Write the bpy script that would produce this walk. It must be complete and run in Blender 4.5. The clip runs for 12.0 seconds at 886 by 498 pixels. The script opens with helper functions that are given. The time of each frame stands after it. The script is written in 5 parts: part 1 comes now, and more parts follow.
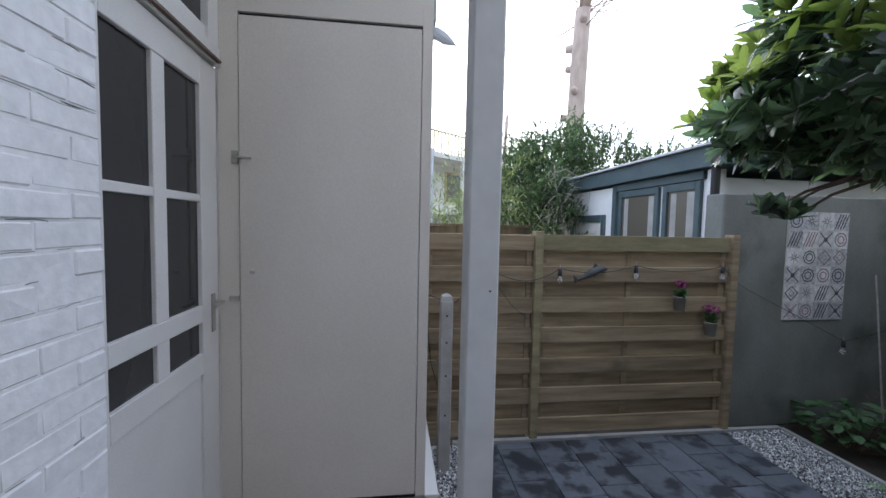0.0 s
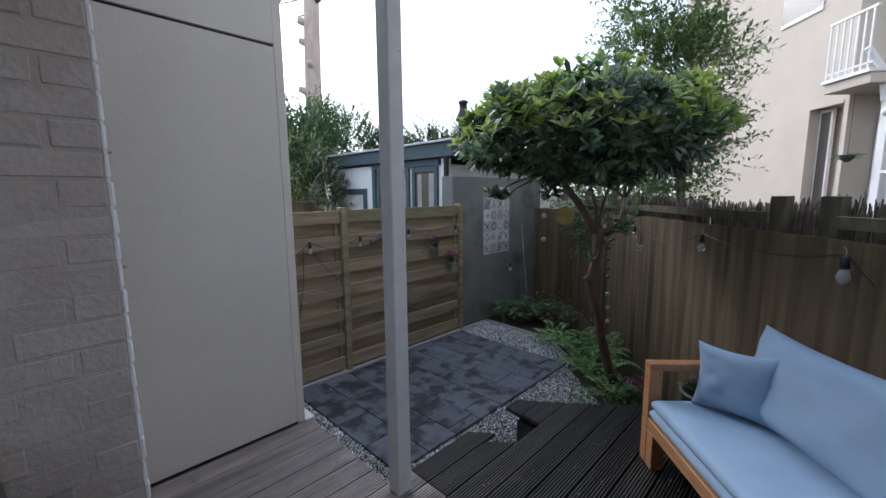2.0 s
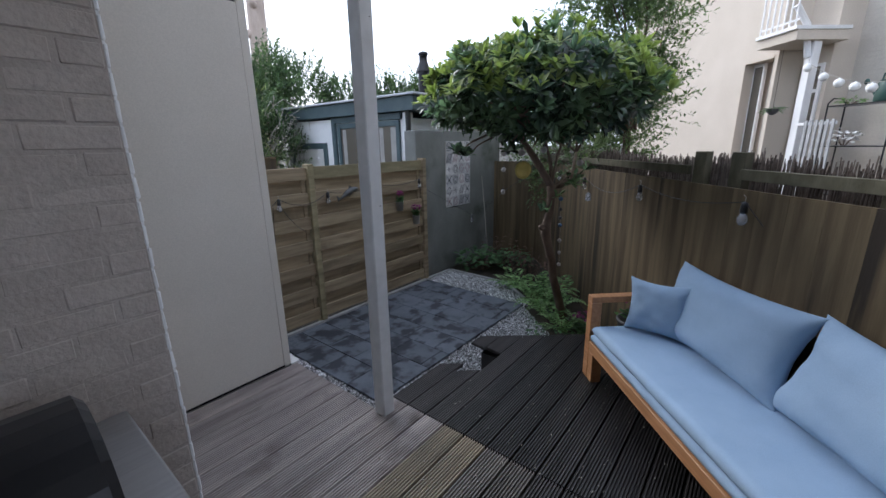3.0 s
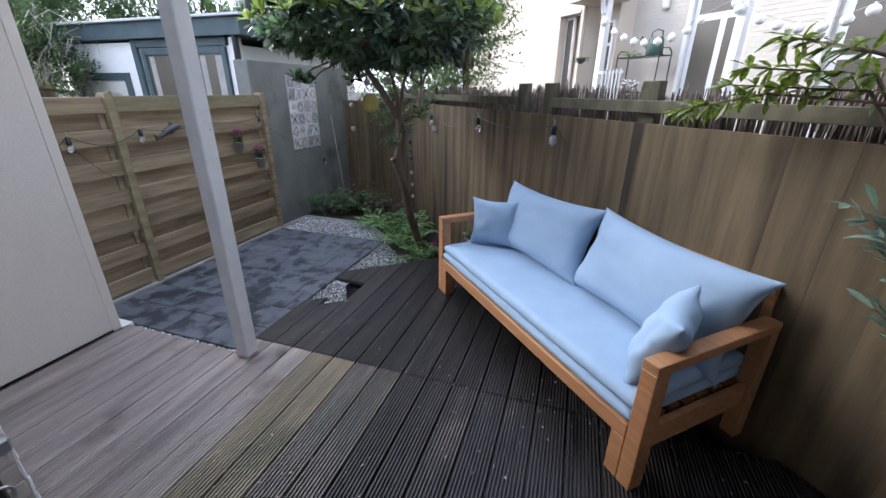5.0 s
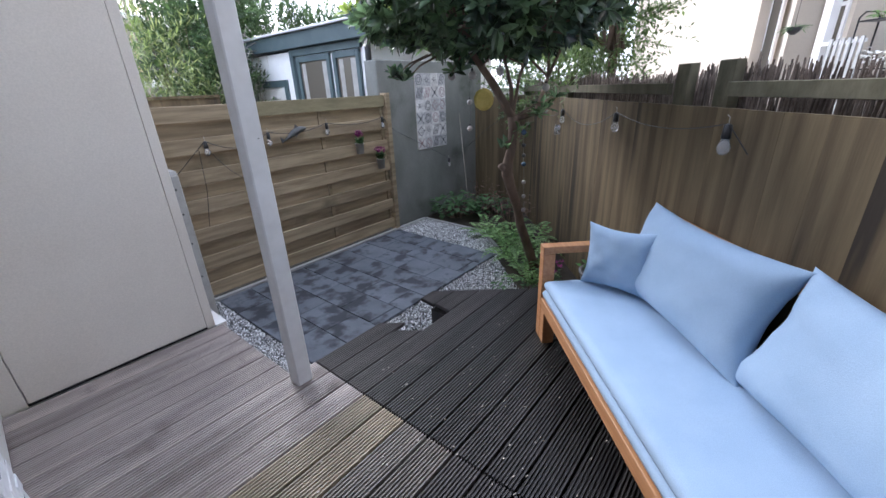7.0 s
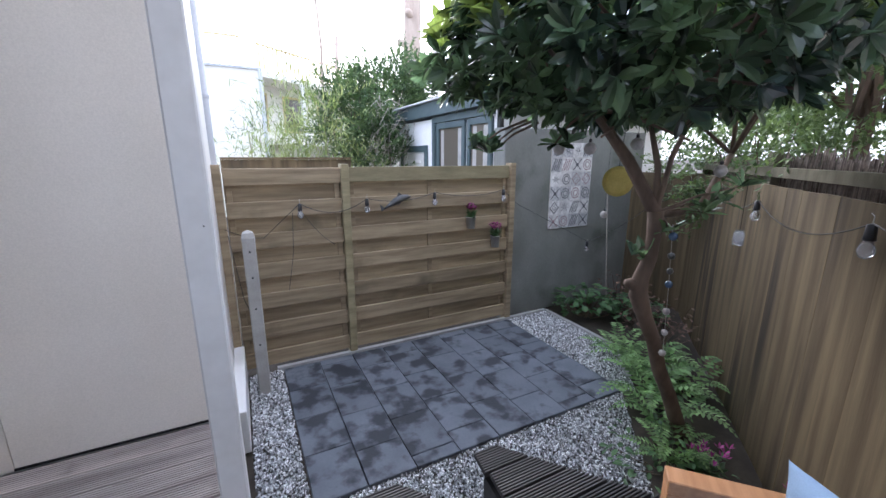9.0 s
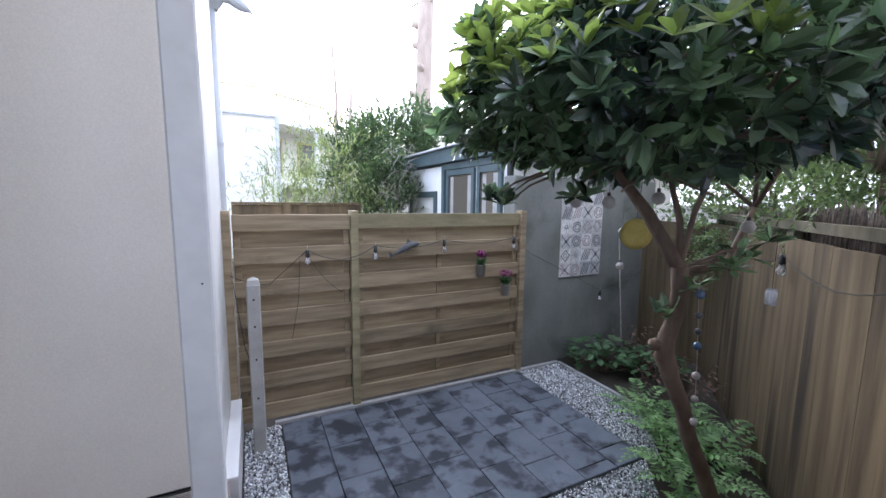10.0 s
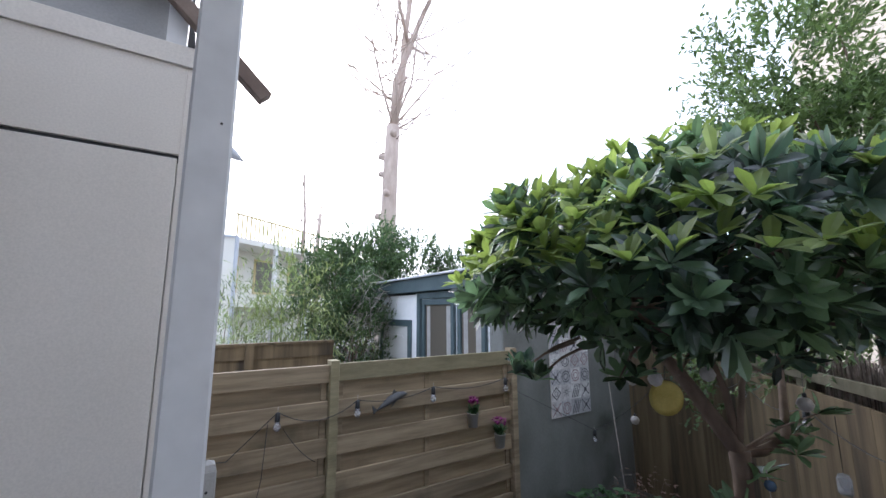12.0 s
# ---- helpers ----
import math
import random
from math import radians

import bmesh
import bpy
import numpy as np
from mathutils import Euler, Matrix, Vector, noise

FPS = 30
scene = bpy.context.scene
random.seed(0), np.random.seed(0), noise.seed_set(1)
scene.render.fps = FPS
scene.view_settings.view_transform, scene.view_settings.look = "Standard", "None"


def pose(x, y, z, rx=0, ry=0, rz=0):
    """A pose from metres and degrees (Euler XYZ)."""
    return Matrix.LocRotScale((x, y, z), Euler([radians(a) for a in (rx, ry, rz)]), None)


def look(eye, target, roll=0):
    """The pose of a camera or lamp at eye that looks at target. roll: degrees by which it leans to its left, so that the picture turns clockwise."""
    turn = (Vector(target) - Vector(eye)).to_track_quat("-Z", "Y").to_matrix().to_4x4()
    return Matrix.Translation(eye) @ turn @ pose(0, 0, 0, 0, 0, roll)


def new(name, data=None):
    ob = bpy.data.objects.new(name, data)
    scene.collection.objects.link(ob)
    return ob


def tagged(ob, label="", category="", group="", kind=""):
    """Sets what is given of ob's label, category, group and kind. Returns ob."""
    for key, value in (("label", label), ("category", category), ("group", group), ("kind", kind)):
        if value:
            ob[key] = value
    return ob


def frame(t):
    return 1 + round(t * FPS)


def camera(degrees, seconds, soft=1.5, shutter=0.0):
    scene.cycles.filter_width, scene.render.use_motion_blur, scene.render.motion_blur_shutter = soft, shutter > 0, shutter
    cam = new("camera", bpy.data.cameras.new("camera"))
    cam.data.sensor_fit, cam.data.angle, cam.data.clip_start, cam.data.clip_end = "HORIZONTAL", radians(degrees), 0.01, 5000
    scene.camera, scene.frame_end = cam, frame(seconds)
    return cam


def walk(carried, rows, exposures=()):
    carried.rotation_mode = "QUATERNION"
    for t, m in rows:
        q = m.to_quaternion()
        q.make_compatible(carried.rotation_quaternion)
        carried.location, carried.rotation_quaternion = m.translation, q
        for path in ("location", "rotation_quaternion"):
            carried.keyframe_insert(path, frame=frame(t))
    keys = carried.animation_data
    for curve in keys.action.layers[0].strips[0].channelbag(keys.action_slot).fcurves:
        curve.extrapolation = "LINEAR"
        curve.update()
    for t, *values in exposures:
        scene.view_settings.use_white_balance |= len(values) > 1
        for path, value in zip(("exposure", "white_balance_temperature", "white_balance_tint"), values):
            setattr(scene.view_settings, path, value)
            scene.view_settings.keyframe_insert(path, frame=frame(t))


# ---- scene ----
cam = camera(97.0, 12.0)
PATH = [
    (0, (-0.009, 0.003, 1.528), (0.237, 1.985, 1.41), 1.2),
    (0.5, (-0.288, -0.233, 1.519), (0.592, 1.562, 1.455), -0.3),
    (1, (-0.533, -0.346, 1.528), (0.755, 1.183, 1.466), 0.5),
    (1.5, (-0.764, -0.362, 1.559), (0.632, 1.068, 1.469), -0.1),
    (2, (-0.998, -0.472, 1.627), (0.409, 0.922, 1.351), -0.5),
    (2.5, (-1.139, -0.549, 1.694), (0.305, 0.769, 1.27), -0.6),
    (4.5, (-1.337, -0.661, 1.549), (0.387, 0.07, 0.847), 0.5),
    (5, (-1.326, -0.698, 1.54), (0.437, -0.122, 0.791), 0.5),
    (5.5, (-1.267, -0.753, 1.54), (0.496, -0.19, 0.781), -0.7),
    (6, (-1.15, -0.79, 1.537), (0.537, -0.032, 0.774), -2.1),
    (6.5, (-0.906, -0.752, 1.535), (0.629, 0.277, 0.771), -2.1),
    (7, (-0.612, -0.719, 1.524), (0.803, 0.474, 0.765), -2.4),
    (7.5, (-0.303, -0.702, 1.555), (0.904, 0.721, 0.834), -2.6),
    (9.5, (0.428, -0.277, 1.565), (1.285, 1.491, 1.196), 0.4),
    (10, (0.392, -0.259, 1.6), (1.264, 1.525, 1.353), 0.7),
    (10.5, (0.392, -0.213, 1.655), (1.265, 1.585, 1.563), 0.1),
    (11, (0.347, -0.167, 1.748), (1.23, 1.627, 1.775), 0.7),
    (11.5, (0.273, -0.128, 1.796), (1.226, 1.621, 1.982), -0.3),
    (12, (0.232, 0.079, 1.878), (1.289, 1.748, 2.189), -0.2),
]
EXPOSURES = [(0.0, 0.95, 5600, 12), (2.5, 0.66, 5600, 12), (4.5, 1.42, 5600, 14), (7.5, 1.7, 5650, 15), (9.5, 1.8, 5600, 16), (10.5, 1.68, 5550, 16), (12.0, 1.15, 5600, 14)]
walk(cam, [(t, look(eye, target, roll)) for t, eye, target, roll in PATH], EXPOSURES)

# ---- world, light, exposure ----
world = bpy.data.worlds.new("world")
scene.world = world
world.use_nodes = True
wn = world.node_tree
sky = wn.nodes.new("ShaderNodeTexSky")
sky.sky_type = "NISHITA"
sky.sun_disc = False
sky.sun_elevation = radians(32)
sky.sun_rotation = radians(11)
sky.dust_density = 3.0
haze = wn.nodes.new("ShaderNodeMix")
haze.data_type = "RGBA"
haze.inputs["Factor"].default_value = 0.65
haze.inputs["B"].default_value = (8.0, 8.2, 8.6, 1)
wn.links.new(sky.outputs["Color"], haze.inputs["A"])
wn.links.new(haze.outputs["Result"], wn.nodes["Background"].inputs["Color"])
wn.nodes["Background"].inputs["Strength"].default_value = 0.15
sun = new("sun", bpy.data.lights.new("sun", "SUN"))
sun.data.energy = 1.3
sun.data.angle = radians(30)
sun.data.color = (1.0, 0.94, 0.84)
sun.matrix_world = look((0, 0, 0), (-math.sin(radians(11)), -math.cos(radians(11)), -math.tan(radians(32))))


# ---- helpers ----
def link(bm, name, material, parent=None, label="", smooth=False):
    me = bpy.data.meshes.new(name)
    bmesh.ops.recalc_face_normals(bm, faces=bm.faces)
    bm.to_mesh(me)
    bm.free()
    if smooth:
        me.shade_smooth()
    me.materials.append(material)
    ob = new(name, me)
    if parent is not None:
        ob.parent = parent
    if label:
        ob["label"] = label
    return ob


def part(name, bm, material, parent, label="", smooth=False):
    return link(bm, name, material, parent, label, smooth)


def thing(name, at=(0, 0, 0), rz=0, label="", category="", group=""):
    e = new(name)
    e.matrix_world = pose(*at, 0, 0, rz)
    return tagged(e, label, category, group)


def setting(name, bm, material, label="", category="", smooth=False):
    return tagged(link(bm, name, material, None, "", smooth), label, category, "", "structure")


def add_box(bm, x0, x1, y0, y1, z0, z1, bevel=0.0, m=None):
    r = bmesh.ops.create_cube(bm, size=1.0)
    vs = r["verts"]
    for v in vs:
        v.co = Vector(((x0 + x1) / 2 + v.co.x * (x1 - x0), (y0 + y1) / 2 + v.co.y * (y1 - y0), (z0 + z1) / 2 + v.co.z * (z1 - z0)))
        if m is not None:
            v.co = m @ v.co
    if bevel:
        es = list({e for v in vs for e in v.link_edges})
        bmesh.ops.bevel(bm, geom=es, offset=bevel, segments=1, affect="EDGES")
    return bm


def boxm(*a, **k):
    return add_box(bmesh.new(), *a, **k)


def add_prism(bm, pts, z0, z1):
    lo = [bm.verts.new((x, y, z0)) for x, y in pts]
    hi = [bm.verts.new((x, y, z1)) for x, y in pts]
    n = len(pts)
    bm.faces.new(lo[::-1])
    bm.faces.new(hi)
    for i in range(n):
        bm.faces.new((lo[i], lo[(i + 1) % n], hi[(i + 1) % n], hi[i]))
    return bm


def add_tube(bm, pts, radii, sides=8, cap=True):
    rings = []
    n = len(pts)
    pts = [Vector(p) for p in pts]
    for i, p in enumerate(pts):
        d = (pts[min(i + 1, n - 1)] - pts[max(i - 1, 0)]).normalized()
        a = d.orthogonal().normalized()
        if i and rings:
            a = (last - d * last.dot(d)).normalized()
        last = a
        b = d.cross(a)
        r = radii[i] if isinstance(radii, (list, tuple)) else radii
        rings.append([bm.verts.new(p + (a * math.cos(t) + b * math.sin(t)) * r) for t in [2 * math.pi * k / sides for k in range(sides)]])
    for i in range(n - 1):
        for k in range(sides):
            bm.faces.new((rings[i][k], rings[i][(k + 1) % sides], rings[i + 1][(k + 1) % sides], rings[i + 1][k]))
    if cap:
        bm.faces.new(rings[0][::-1])
        bm.faces.new(rings[-1])
    return bm


def add_lathe(bm, profile, at=(0, 0, 0), sides=14, m=None):
    rings = []
    for r, z in profile:
        ring = []
        for k in range(sides):
            t = 2 * math.pi * k / sides
            co = Vector((at[0] + max(r, 0.0004) * math.cos(t), at[1] + max(r, 0.0004) * math.sin(t), at[2] + z))
            ring.append(bm.verts.new(m @ co if m is not None else co))
        rings.append(ring)
    for i in range(len(rings) - 1):
        for k in range(sides):
            bm.faces.new((rings[i][k], rings[i][(k + 1) % sides], rings[i + 1][(k + 1) % sides], rings[i + 1][k]))
    bm.faces.new(rings[0][::-1])
    bm.faces.new(rings[-1])
    return bm


# ---- materials ----
def mat(name, a, b, rough=0.7, scale=6.0, stretch=(1, 1, 1), fine=90.0, bump=0.15, stain=None, stain_scale=2.0, stain_at=0.6,
        island=0.0, each=0.0, metal=0.0, coords="Object", spec=0.5, dist=0.004):
    """Two colours mixed by noise, a fine grain, stains, and a shift in value from piece to piece."""
    m = bpy.data.materials.new(name)
    m.use_nodes = True
    nt = m.node_tree
    N, L = nt.nodes, nt.links
    bsdf = N["Principled BSDF"]
    tc = N.new("ShaderNodeTexCoord")
    mp = N.new("ShaderNodeMapping")
    mp.inputs["Scale"].default_value = stretch
    src = tc.outputs["Object"]
    if coords == "World":
        src = N.new("ShaderNodeNewGeometry").outputs["Position"]
    vec = src
    if each:
        oi = N.new("ShaderNodeObjectInfo")
        add = N.new("ShaderNodeVectorMath")
        mul = N.new("ShaderNodeMath")
        mul.operation, mul.inputs[1].default_value = "MULTIPLY", 37.0
        L.new(oi.outputs["Random"], mul.inputs[0])
        L.new(src, add.inputs[0])
        L.new(mul.outputs[0], add.inputs[1])
        vec = add.outputs[0]
    L.new(vec, mp.inputs["Vector"])
    n1 = N.new("ShaderNodeTexNoise")
    n1.inputs["Scale"].default_value, n1.inputs["Detail"].default_value = scale, 6.0
    L.new(mp.outputs[0], n1.inputs["Vector"])
    ramp = N.new("ShaderNodeMapRange")
    ramp.inputs["From Min"].default_value, ramp.inputs["From Max"].default_value = 0.32, 0.68
    L.new(n1.outputs["Fac"], ramp.inputs["Value"])
    mix = N.new("ShaderNodeMix")
    mix.data_type = "RGBA"
    mix.inputs["A"].default_value, mix.inputs["B"].default_value = (*a, 1), (*b, 1)
    L.new(ramp.outputs[0], mix.inputs["Factor"])
    col = mix.outputs["Result"]
    n2 = N.new("ShaderNodeTexNoise")
    n2.inputs["Scale"].default_value, n2.inputs["Detail"].default_value = fine, 4.0
    L.new(mp.outputs[0], n2.inputs["Vector"])
    if stain is not None:
        n3 = N.new("ShaderNodeTexNoise")
        n3.inputs["Scale"].default_value, n3.inputs["Detail"].default_value = stain_scale, 5.0
        L.new(mp.outputs[0] if stretch[0] > 2 else vec, n3.inputs["Vector"])
        r3 = N.new("ShaderNodeMapRange")
        r3.inputs["From Min"].default_value, r3.inputs["From Max"].default_value = stain_at, stain_at + 0.12
        L.new(n3.outputs["Fac"], r3.inputs["Value"])
        mx = N.new("ShaderNodeMix")
        mx.data_type = "RGBA"
        mx.inputs["B"].default_value = (*stain, 1)
        L.new(col, mx.inputs["A"])
        L.new(r3.outputs[0], mx.inputs["Factor"])
        col = mx.outputs["Result"]
    val = N.new("ShaderNodeHueSaturation")
    L.new(col, val.inputs["Color"])
    g = N.new("ShaderNodeMapRange")
    g.inputs["To Min"].default_value, g.inputs["To Max"].default_value = 0.85, 1.15
    L.new(n2.outputs["Fac"], g.inputs["Value"])
    out = g.outputs[0]
    for on, node, sock in ((island, "ShaderNodeNewGeometry", "Random Per Island"), (each, "ShaderNodeObjectInfo", "Random")):
        if on:
            rn = N.new(node)
            mr = N.new("ShaderNodeMapRange")
            mr.inputs["To Min"].default_value, mr.inputs["To Max"].default_value = 1 - on, 1 + on
            L.new(rn.outputs[sock], mr.inputs["Value"])
            mu = N.new("ShaderNodeMath")
            mu.operation = "MULTIPLY"
            L.new(out, mu.inputs[0])
            L.new(mr.outputs[0], mu.inputs[1])
            out = mu.outputs[0]
    L.new(out, val.inputs["Value"])
    L.new(val.outputs[0], bsdf.inputs["Base Color"])
    bsdf.inputs["Roughness"].default_value = rough
    bsdf.inputs["Metallic"].default_value = metal
    bsdf.inputs["Specular IOR Level"].default_value = spec
    if bump:
        bp = N.new("ShaderNodeBump")
        bp.inputs["Strength"].default_value, bp.inputs["Distance"].default_value = bump, dist
        L.new(n2.outputs["Fac"], bp.inputs["Height"])
        L.new(bp.outputs[0], bsdf.inputs["Normal"])
    return m


PAINT = mat("white_paint", (0.70, 0.69, 0.67), (0.76, 0.75, 0.73), 0.45, 3, fine=160, bump=0.05)
PANEL = mat("cream_panel_paint", (0.645, 0.60, 0.54), (0.685, 0.64, 0.58), 0.45, 2, fine=120, bump=0.06)
POSTP = mat("post_paint", (0.60, 0.60, 0.60), (0.62, 0.62, 0.62), 0.5, 1.0, fine=14, bump=0.04)
# one wall in two colours: lit for the door face, shaded for the other
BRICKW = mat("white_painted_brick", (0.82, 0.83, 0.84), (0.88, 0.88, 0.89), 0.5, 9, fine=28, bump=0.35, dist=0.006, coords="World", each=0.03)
BRICKG = mat("grey_beige_shaded_brick", (0.42, 0.370, 0.335), (0.50, 0.450, 0.410), 0.7, 7, fine=60, bump=0.6, dist=0.008, coords="World", each=0.05, stain=(0.30, 0.26, 0.235), stain_scale=14, stain_at=0.68)
DECK = mat("dark_decking", (0.012, 0.011, 0.0115), (0.040, 0.036, 0.035), 0.5, 5, (0.25, 3, 1), 40, 0.2, (0.095, 0.084, 0.076), 2.2, 0.64, each=0.15, coords="World")
FENCE = mat("treated_pine", (0.215, 0.162, 0.10), (0.37, 0.29, 0.185), 0.75, 4, (0.5, 3, 6), 30, 0.2, (0.14, 0.11, 0.068), 1.6, 0.60, each=0.15)
FENCER = mat("brown_panel_wood", (0.074, 0.053, 0.027), (0.176, 0.130, 0.070), 0.75, 3, (4, 4, 0.30), 40, 0.25, (0.032, 0.023, 0.014), 1.3, 0.56, each=0.07, coords="World")
MOSSF = mat("mossy_pine", (0.185, 0.158, 0.088), (0.31, 0.262, 0.155), 0.8, 5, (0.5, 3, 3), 40, 0.25, (0.22, 0.17, 0.10), 2.0, 0.62, each=0.08)
GREENW = mat("mossy_wood", (0.072, 0.068, 0.040), (0.145, 0.130, 0.085), 0.85, 6, (2, 2, 1), 40, 0.3, each=0.1)
CONC = mat("grey_rendered_wall", (0.16, 0.165, 0.15), (0.23, 0.235, 0.22), 0.9, 2.5, (1, 1, 0.6), 60, 0.3, (0.10, 0.11, 0.09), 1.3, 0.55)
GREYC = mat("grey_concrete", (0.33, 0.32, 0.30), (0.42, 0.41, 0.39), 0.85, 8, fine=90, bump=0.3)
SLATE = mat("dark_paver", (0.105, 0.118, 0.14), (0.14, 0.155, 0.18), 0.6, 6, fine=60, bump=0.2, stain=(0.026, 0.030, 0.038), stain_scale=5.5, stain_at=0.48, each=0.12, coords="World")
GROUND = mat("dark_soil", (0.03, 0.024, 0.018), (0.06, 0.048, 0.035), 0.95, 5, fine=40, bump=0.6)
GRAVEL = mat("grey_white_gravel", (0.24, 0.25, 0.26), (0.80, 0.80, 0.80), 0.8, 45, fine=200, bump=0.2, island=1.0)
TEAK = mat("oiled_teak", (0.36, 0.17, 0.07), (0.47, 0.24, 0.11), 0.5, 3, (1.0, 14, 14), 60, 0.1, each=0.06)
BLUE = mat("pale_blue_fabric", (0.295, 0.41, 0.56), (0.328, 0.445, 0.595), 0.9, 7, fine=330, bump=0.5, dist=0.002)
BARK = mat("brown_bark", (0.085, 0.058, 0.042), (0.18, 0.125, 0.088), 0.85, 12, (1, 1, 0.3), 60, 0.5)
BARKL = mat("pale_bark", (0.42, 0.33, 0.27), (0.55, 0.45, 0.37), 0.85, 6, (1, 1, 0.3), 40, 0.5)
LEAF = mat("leathery_leaf", (0.036, 0.060, 0.046), (0.125, 0.185, 0.090), 0.27, 2.2, fine=30, bump=0.1, island=0.75, spec=0.8)
LEAFN = mat("young_backlit_leaf", (0.15, 0.205, 0.055), (0.27, 0.335, 0.11), 0.38, 4, fine=30, bump=0.1, island=0.3)
LEAFS = mat("small_dark_leaf", (0.06, 0.095, 0.04), (0.15, 0.205, 0.08), 0.45, 3, fine=30, bump=0.1, island=0.4)
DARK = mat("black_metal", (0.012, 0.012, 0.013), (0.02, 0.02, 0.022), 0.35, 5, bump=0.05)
STEEL = mat("stainless_steel", (0.50, 0.51, 0.53), (0.58, 0.59, 0.60), 0.35, 4, (1, 20, 1), bump=0.05, metal=0.9)
HUTW = mat("white_render", (0.80, 0.81, 0.82), (0.86, 0.86, 0.86), 0.8, 4, fine=80, bump=0.2)
HUTB = mat("blue_green_paint", (0.055, 0.085, 0.095), (0.08, 0.115, 0.125), 0.6, 4, fine=80, bump=0.1)
CREAM = mat("cream_facade", (0.53, 0.465, 0.38), (0.58, 0.51, 0.425), 0.85, 1.5, fine=50, bump=0.1)
BACKL = mat("cream_white_brick", (0.53, 0.485, 0.42), (0.58, 0.535, 0.46), 0.8, 4, fine=50, bump=0.2)
GLASS = bpy.data.materials.new("dark_window_glass")
GLASS.use_nodes = True
_g = GLASS.node_tree.nodes["Principled BSDF"]
_g.inputs["Base Color"].default_value, _g.inputs["Roughness"].default_value = (0.03, 0.032, 0.035, 1), 0.06
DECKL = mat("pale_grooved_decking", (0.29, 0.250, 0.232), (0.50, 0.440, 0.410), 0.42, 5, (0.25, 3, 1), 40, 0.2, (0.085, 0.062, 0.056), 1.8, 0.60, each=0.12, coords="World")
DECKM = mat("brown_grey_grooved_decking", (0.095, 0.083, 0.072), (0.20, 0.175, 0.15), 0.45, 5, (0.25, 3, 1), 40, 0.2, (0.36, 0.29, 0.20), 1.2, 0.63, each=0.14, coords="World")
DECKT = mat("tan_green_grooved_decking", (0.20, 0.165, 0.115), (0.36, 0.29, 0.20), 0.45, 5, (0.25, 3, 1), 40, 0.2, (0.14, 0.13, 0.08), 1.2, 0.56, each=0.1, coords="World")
DECKN = mat("dark_grey_grooved_decking", (0.024, 0.021, 0.021), (0.060, 0.053, 0.051), 0.55, 5, (0.25, 3, 1), 40, 0.2, (0.11, 0.095, 0.087), 2.0, 0.62, each=0.12, coords="World")
GSHADE = mat("groove_shade", (0.022, 0.020, 0.019), (0.055, 0.048, 0.043), 0.8, 9, fine=80, bump=0.2, coords="World")
STONE = mat("grey_edging", (0.30, 0.30, 0.29), (0.42, 0.42, 0.41), 0.85, 8, fine=80, bump=0.3)
STICK = mat("weathered_willow_twig", (0.13, 0.10, 0.08), (0.30, 0.25, 0.21), 0.85, 20, fine=80, bump=0.1, island=0.5)
TWIG = mat("pale_dry_twig", (0.28, 0.25, 0.22), (0.40, 0.37, 0.33), 0.85, 20, bump=0.1, island=0.2)
LEAFY = mat("yellow_spotted_leaf", (0.03, 0.075, 0.015), (0.26, 0.31, 0.07), 0.4, 75, fine=30, bump=0.1, island=0.3)
LEAFB = mat("blue_green_leaf", (0.07, 0.12, 0.075), (0.16, 0.23, 0.165), 0.4, 6, fine=30, bump=0.1, island=0.4)
FERN = mat("fern_green", (0.10, 0.185, 0.065), (0.25, 0.37, 0.16), 0.6, 5, fine=30, bump=0.1, island=0.5)
LEAFH = mat("broad_green_leaf", (0.04, 0.085, 0.035), (0.10, 0.18, 0.075), 0.55, 5, fine=30, bump=0.1, island=0.4)
LEAFO = mat("hedge_leaf", (0.030, 0.055, 0.028), (0.095, 0.14, 0.055), 0.5, 3, fine=30, bump=0.1, island=0.4)
BAMBOO = mat("bamboo_leaf", (0.11, 0.16, 0.05), (0.27, 0.30, 0.13), 0.55, 3, fine=30, bump=0.1, island=0.5)
DRYBR = mat("dry_brown_leaf", (0.10, 0.06, 0.04), (0.20, 0.12, 0.09), 0.8, 5, fine=30, bump=0.1, island=0.3)
PINK = mat("magenta_petal", (0.20, 0.015, 0.12), (0.32, 0.03, 0.20), 0.6, 10, bump=0.1, island=0.2)
GALV = mat("galvanised_tin", (0.42, 0.40, 0.36), (0.52, 0.50, 0.46), 0.4, 8, bump=0.1, metal=0.6)
BIRDM = mat("dark_fish_metal", (0.07, 0.07, 0.075), (0.13, 0.13, 0.13), 0.5, 10, bump=0.2, metal=0.4)
PIPE = mat("grey_zinc", (0.46, 0.48, 0.51), (0.54, 0.56, 0.59), 0.5, 4, bump=0.1)
DEEP = mat("brown_rafter", (0.13, 0.09, 0.07), (0.20, 0.15, 0.12), 0.8, 6, bump=0.2)
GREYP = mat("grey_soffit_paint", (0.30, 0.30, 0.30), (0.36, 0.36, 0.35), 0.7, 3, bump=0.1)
FARW = mat("far_pale_wall", (0.72, 0.70, 0.62), (0.78, 0.76, 0.68), 0.85, 1, bump=0.05)
FARY = mat("far_ochre_frame", (0.50, 0.40, 0.20), (0.60, 0.50, 0.28), 0.8, 3, bump=0.05)
YELL = mat("yellow_ornament", (0.45, 0.36, 0.08), (0.58, 0.48, 0.14), 0.6, 12, bump=0.2)
CANG = mat("dark_green_plastic", (0.03, 0.075, 0.06), (0.045, 0.10, 0.08), 0.4, 5, bump=0.05)
